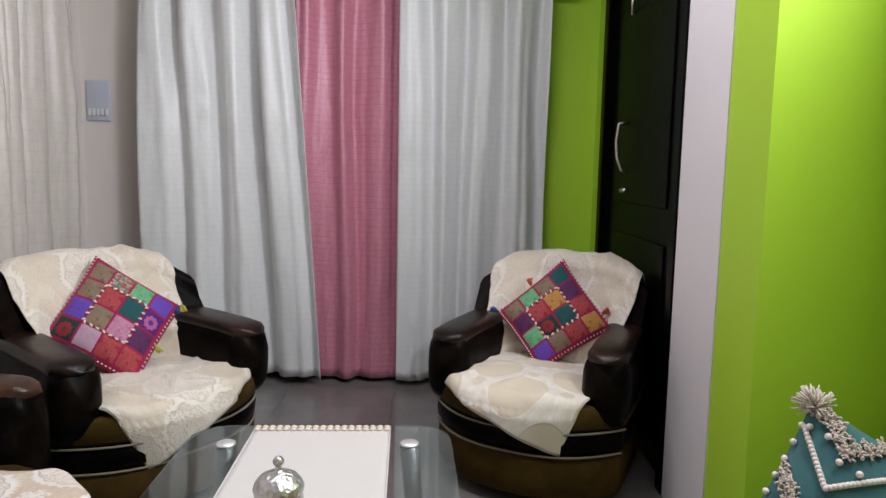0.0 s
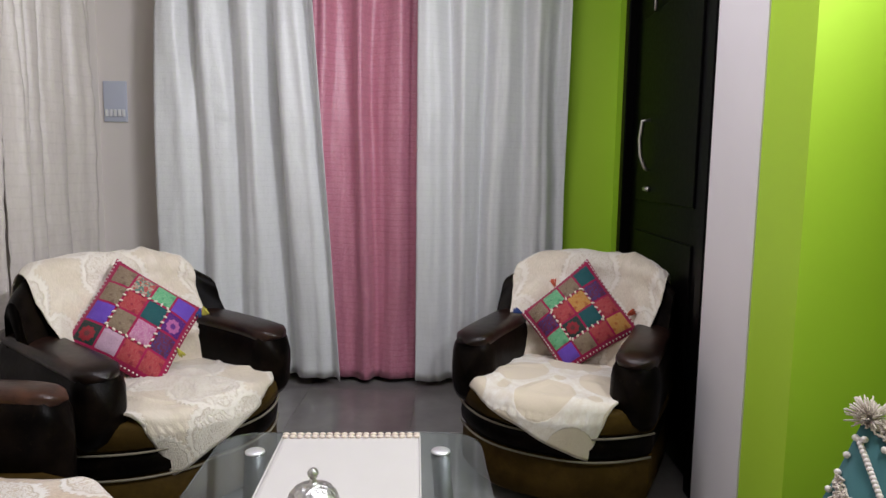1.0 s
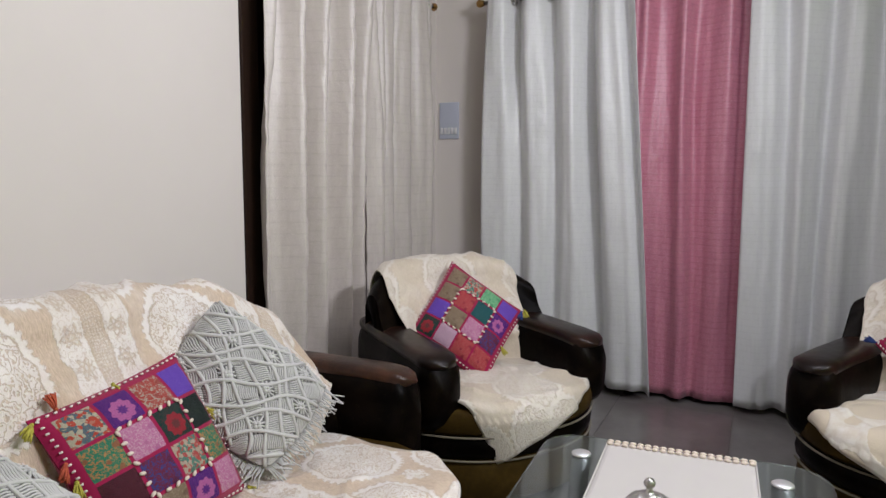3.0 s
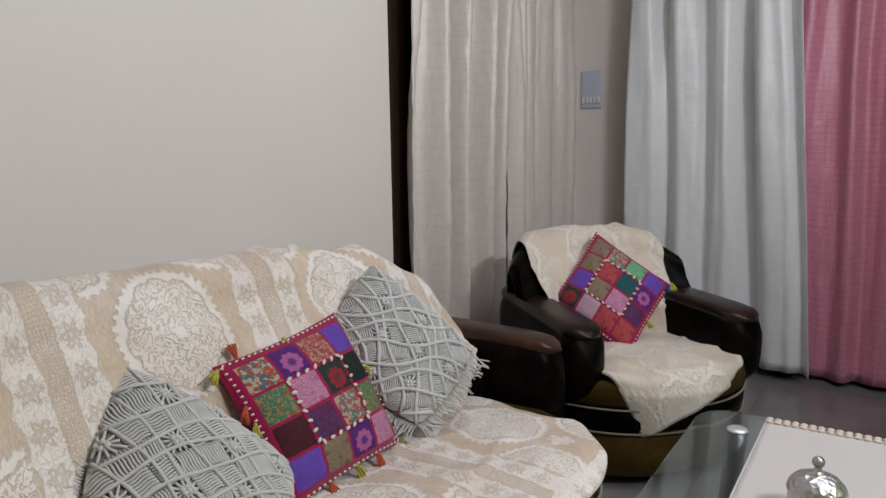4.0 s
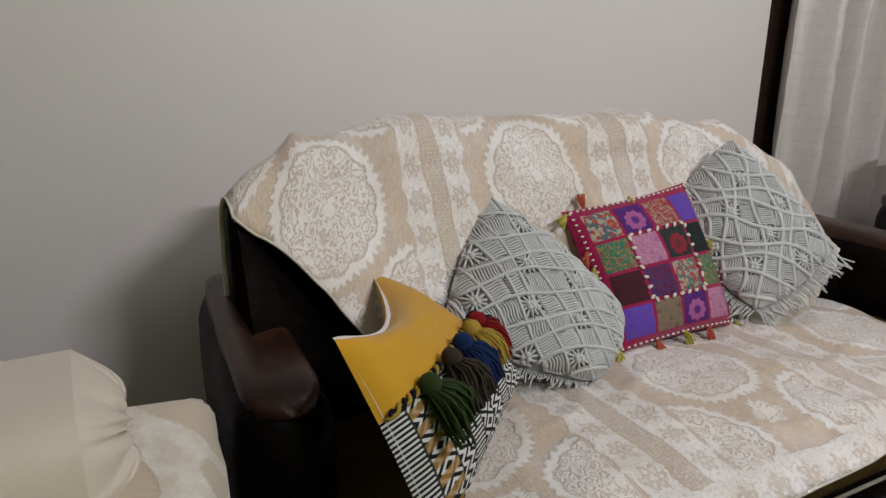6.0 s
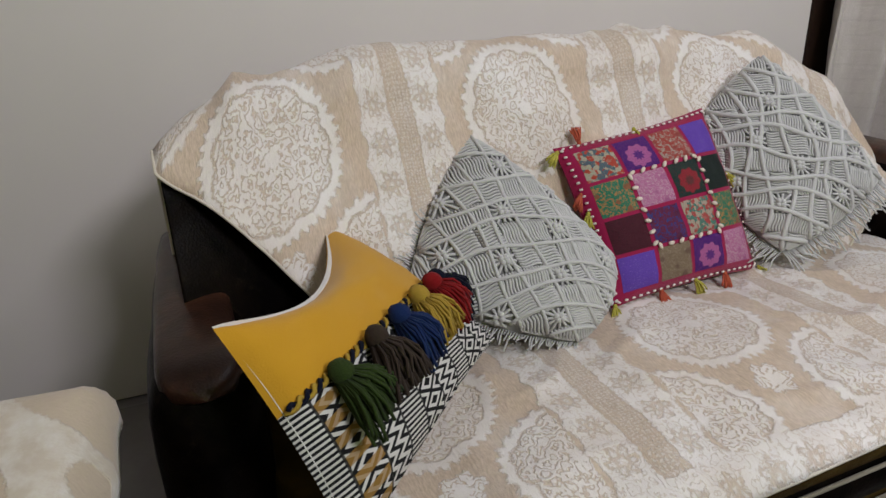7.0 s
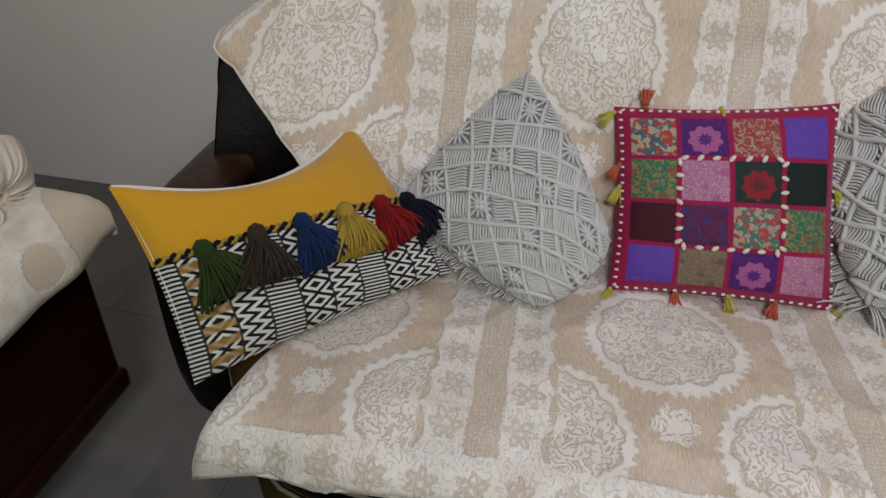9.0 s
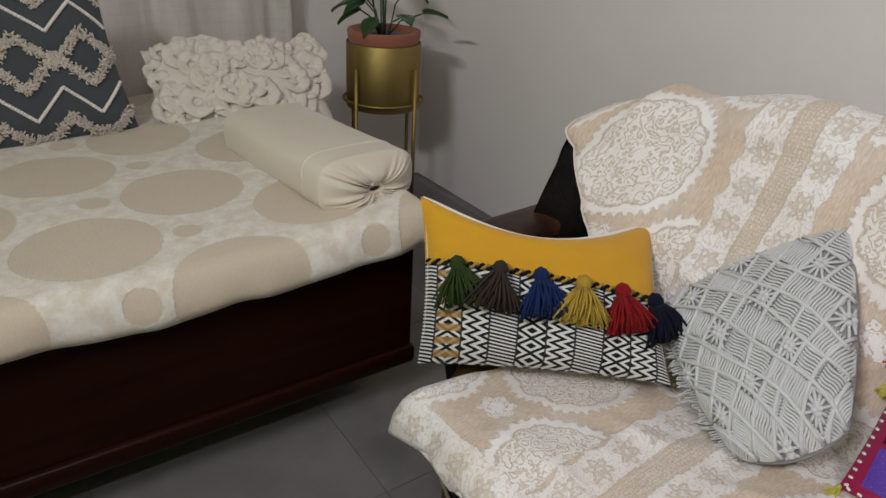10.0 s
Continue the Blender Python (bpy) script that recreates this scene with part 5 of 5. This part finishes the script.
def bolster():
    th = thing("bolster", pose(-0.205, 0.77, BZ + 0.070, 2, 0, 4), "cream satin bolster with a gathered drawstring end on the divan", "bolster")
    L, r = 0.56, 0.125

    def fn(a, b):
        t = 2 * math.pi * b
        y = -L / 2 + L * a
        c, s = math.cos(t), math.sin(t)
        end = min(1.0, 14 * a * (1 - a))
        rr = r * (1 + end * (0.03 * wob(c * 2, s * 2, y * 4) + 0.012 * wob(c * 9, s * 9, y * 7)))
        px, pz = math.copysign(abs(c) ** 0.56, c) * rr * 1.10, math.copysign(abs(s) ** 0.56, s) * rr * 0.56
        return (px, y, pz)

    part("body", grid(fn, 30, 40, close=True, flip=True), BOLSTER, th)
    for sgn in (-1, 1):
        def cap(a, b, sgn=sgn):
            t = 2 * math.pi * b
            c, s = math.cos(t), math.sin(t)
            q = 1 - a
            px, pz = math.copysign(abs(c) ** 0.56, c) * r * 1.10, math.copysign(abs(s) ** 0.56, s) * r * 0.56
            k = 0.10 + 0.90 * q
            slack = 0.7 + 0.6 * wob(c * 1.5, s * 1.5, 3.0)
            pleat = slack * (0.009 * math.sin(t * 13 + 5 * wob(c * 2, s * 2, 1)) * math.sin(math.pi * min(1, a * 0.9)) + 0.005 * math.sin(t * 31 + 3 * wob(c, s, 8)) * a)
            y = sgn * (L / 2 + 0.055 * math.sin(a * math.pi * 0.62) - 0.020 * a ** 3 + pleat)
            return (px * k, y, pz * k - 0.010 * a + 0.004 * wob(c * 6, a * 5, 2) * a)

        part("gathered_end", grid(cap, 16, 120, close=True, flip=sgn > 0), BOLSTER, th)
        pts = [(0.026 * math.cos(k * 0.52), sgn * (L / 2 + 0.034), 0.012 * math.sin(k * 0.52) - 0.010) for k in range(13)]
        part("drawstring", tube(pts, 0.006, 6), BOLSTER, th, "cream drawstring")
        part("end_button", ball(Matrix.Translation((0, sgn * (L / 2 + 0.022), -0.010)) @ Matrix.Diagonal((0.026, 0.010, 0.012, 1)), 1.0), cloth("dark_inner_cloth", (0.05, 0.03, 0.02), (0.03, 0.02, 0.015)), th)
    part("seam", tube([Vector(fn(0.86, k / 40)) * 1.0 for k in range(42)], 0.0030, 5), BOLSTER, th)


bolster()


def ruffle_cushion():
    m = diamond((-0.245, 0.10, 0.68), (0.10, 0.70, 0.72), 0)
    th = thing("ruffled_cushion", m, "ivory cushion with puckered ruffles lying at the back of the divan", "cushion")
    fn = pillow_fn(0.60, 0.32, 0.15, 0.05, 0.45)
    pillow_body("cloth", fn, RUFFLE, th, 24)
    rnd = random.Random(5)
    for k in range(70):
        u, v = rnd.uniform(-0.93, 0.93), rnd.uniform(-0.93, 0.93)
        R = rnd.uniform(0.032, 0.060)
        c = fn(u, v, 0.004)
        ph = rnd.uniform(0, 6)

        def fold(a, b):
            t = 2 * math.pi * b
            q = R * (0.25 + 0.75 * a)
            return c + Vector((q * math.cos(t), q * math.sin(t), 0.007 * math.sin(a * math.pi * 0.8) + 0.008 * a * math.sin(t * 4 + ph) + 0.004 * a * math.sin(t * 9 - ph)))

        part("ruffle", thicken(grid(fold, 5, 26, close=True), 0.002), RUFFLE, th)


ruffle_cushion()


def zigzag_cushion(m, base, label, pompoms, size=0.45):
    th = thing("zigzag_cushion", m, label, "cushion", "zigzag cushions")
    fn = pillow_fn(size, size, 0.13, 0.05, 0.5)
    pillow_body("cloth", fn, base, th, 26)
    rnd = random.Random(3)

    def zig(u, n=3.0):
        return 2 * abs((u * n / 2 + 0.25) % 1.0 - 0.5) * 2 - 1

    for row, (v0, flip, wdt, kind) in enumerate(((0.93, 1, 0.026, "tuft"), (0.56, 1, 0.012, "loop"), (0.15, 1, 0.028, "tuft"), (-0.13, -1, 0.028, "tuft"), (-0.52, -1, 0.012, "loop"), (-0.90, -1, 0.030, "tuft"))):
        bm = bmesh.new()
        for k in range(150):
            u = -0.96 + 1.92 * k / 149
            v = max(-0.97, min(0.97, v0 + flip * 0.19 * zig(u, 2.6)))
            if kind == "tuft":
                for _ in range(7):
                    du, dv = rnd.uniform(-0.02, 0.02), rnd.uniform(-0.068, 0.068)
                    p = fn(max(-0.98, min(0.98, u + du)), max(-0.98, min(0.98, v + dv)), 0.0)
                    q = Vector((rnd.uniform(-1, 1), rnd.uniform(-1, 1), 1.2)) * 0.009
                    tube([p, p + q * 0.7, p + q + Vector((rnd.uniform(-0.005, 0.005), rnd.uniform(-0.005, 0.005), -0.001))], 0.0021, 4, bm)
            elif k % 2 == 0:
                p = fn(u, v, 0.003)
                ball(Matrix.Translation(p), 0.0062, bm, 6, 4)
        part("tufting" if kind == "tuft" else "braid", bm, TUFT if kind == "tuft" else PEARL, th, "ivory tufted zigzag" if kind == "tuft" else "white beaded braid")
    if pompoms:
        src = None
        for k in range(12):
            t = -0.92 + 1.84 * k / 11
            for u, v in ((t, 0.70 + 0.15 * zig(t)), (-0.99, t)):
                mm = Matrix.Translation(fn(u, v, 0.007))
                if src is None:
                    src = part("pompom", ball(Matrix.Identity(4), 0.0065, None, 8, 6), PEARL, th, "white pompom")
                    src.matrix_basis = mm
                else:
                    share("pompom", src, mm, th)
        for u, v, turn in ((-1, 1, 140), (1, 1, -140)):
            bm = bmesh.new()
            c0 = fn(u * 0.95, v * 0.95, 0.01)
            for _ in range(170):
                q = Vector((rnd.uniform(-1, 1) + 0.5 * u, rnd.uniform(-0.7, 1) + 0.3, rnd.uniform(-0.6, 1))).normalized() * rnd.uniform(0.018, 0.045)
                tube([c0 + q * 0.15, c0 + q * 0.6 + Vector((0, 0, 0.004)), c0 + q], 0.0017, 4, bm)
            part("tuft", bm, TUFT, th, "shaggy ivory corner tuft")
    return th


zigzag_cushion(diamond((0.365, 0.11, 0.795), (-0.05, 0.90, 0.40), 3), GREYZIG, "slate grey cushion with ivory tufted zigzags standing on the divan", False, 0.46)


# ---- side bench under the teal cushion ----
def side_bench():
    th = thing("side_bench", Matrix.Translation((1.50, 2.30, 0)), "low dark side bench with cream padded seat", "bench")
    part("seat_pad", box(-0.24, 0.26, -0.45, 0.42, 0.34, 0.44, 0.03, seg=3), RUFFLE, th)
    part("bench_frame", box(-0.23, 0.25, -0.44, 0.41, 0.27, 0.34, 0.006), BEDWOOD, th)
    for x in (-0.19, 0.21):
        for y in (-0.39, 0.36):
            part("leg", box(x - 0.025, x + 0.025, y - 0.025, y + 0.025, 0, 0.27, 0.004), BEDWOOD, th, smooth=False)


side_bench()
zigzag_cushion(axes(Vector((1.455, 2.513, 0.805)) + Vector((0.115, -0.10, -0.055)).normalized() * 0.20 - Vector((0.085, 0.03, 0.16)).normalized() * 0.20, (0.115, -0.10, -0.055), (0.085, 0.03, 0.16)), TEAL, "teal cushion with ivory tufted zigzags and white pompoms", True, 0.42)


# ---- plant ----
def plant_stand():
    c = (-0.865, 0.02, 0)
    th = thing("plant_stand", Matrix.Translation(c), "gold metal planter on slim legs in the corner beside the divan", "planter")
    part("planter", lathe([(0.001, 0.53), (0.148, 0.53), (0.15, 0.535), (0.15, 0.785), (0.147, 0.79), (0.143, 0.785), (0.143, 0.56), (0.001, 0.56)], 40), GOLD, th)
    for k in range(4):
        a = radians(20 + 90 * k)
        part("leg", tube([(0.165 * math.cos(a), 0.165 * math.sin(a), 0), (0.165 * math.cos(a), 0.165 * math.sin(a), 0.70)], 0.008, 8), GOLD, th, "slim gold leg")
    part("ring", tube([(0.162 * math.cos(2 * math.pi * k / 32), 0.162 * math.sin(2 * math.pi * k / 32), 0.56) for k in range(33)], 0.006, 6), GOLD, th)
    pot = thing("plant_pot", Matrix.Translation((c[0], c[1], 0.562)), "terracotta pot with a leafy green plant", "potted plant")
    part("pot", lathe([(0.001, 0.0), (0.10, 0.0), (0.13, 0.20), (0.142, 0.235), (0.147, 0.26), (0.145, 0.272), (0.132, 0.272), (0.128, 0.24), (0.001, 0.24)], 36), TERRA, pot)
    part("soil", lathe([(0.127, 0.245), (0.06, 0.252), (0.001, 0.25)], 24), SOIL, pot)
    rnd = random.Random(8)
    stems = bmesh.new()
    leafbase = None
    for k in range(16):
        a, reach, rise = rnd.uniform(0, 6.28), rnd.uniform(0.04, 0.17), rnd.uniform(0.06, 0.30)
        tip = Vector((reach * math.cos(a), reach * math.sin(a), 0.25 + rise))
        tube([(0.02 * math.cos(a), 0.02 * math.sin(a), 0.25), (tip.x * 0.45, tip.y * 0.45, 0.25 + rise * 0.65), tip], 0.003, 5, stems)
        if leafbase is None:
            def lf(u, v):
                w = math.sin(math.pi * min(0.999, u) ** 0.75) * 0.036
                return (w * (2 * v - 1), 0.105 * u, 0.012 * (2 * v - 1) ** 2 - 0.03 * u * u)
            leafbase = part("leaf", thicken(grid(lf, 8, 4), 0.0012), LEAF, pot)
            leafbase.matrix_basis = Matrix.Translation(tip) @ pose(0, 0, 0, rnd.uniform(-30, 20), 0, math.degrees(a) - 90)
        else:
            share("leaf", leafbase, Matrix.Translation(tip) @ pose(0, 0, 0, rnd.uniform(-35, 25), rnd.uniform(-25, 25), math.degrees(a) - 90) , pot)
    part("stem_cluster", stems, LEAF, pot)


plant_stand()

# ---- floor tiles ----
floor_ob = bpy.data.objects["floor"]
src = None
S = 0.60
for i in range(6):
    for j in range(10):
        x, y = WALL_L + 0.05 + S * i, WALL_N + 0.02 + S * j
        if x > WALL_R + 0.1 or y > WALL_B:
            continue
        m = Matrix.Translation((x + S / 2, y + S / 2, 0))
        if src is None:
            src = part("tile", box(-S / 2 + 0.0006, S / 2 - 0.0006, -S / 2 + 0.0006, S / 2 - 0.0006, -0.006, 0.0, 0.0006, seg=1), TILE, floor_ob, smooth=False)
            src.matrix_basis = m
        else:
            share("tile", src, m, floor_ob)
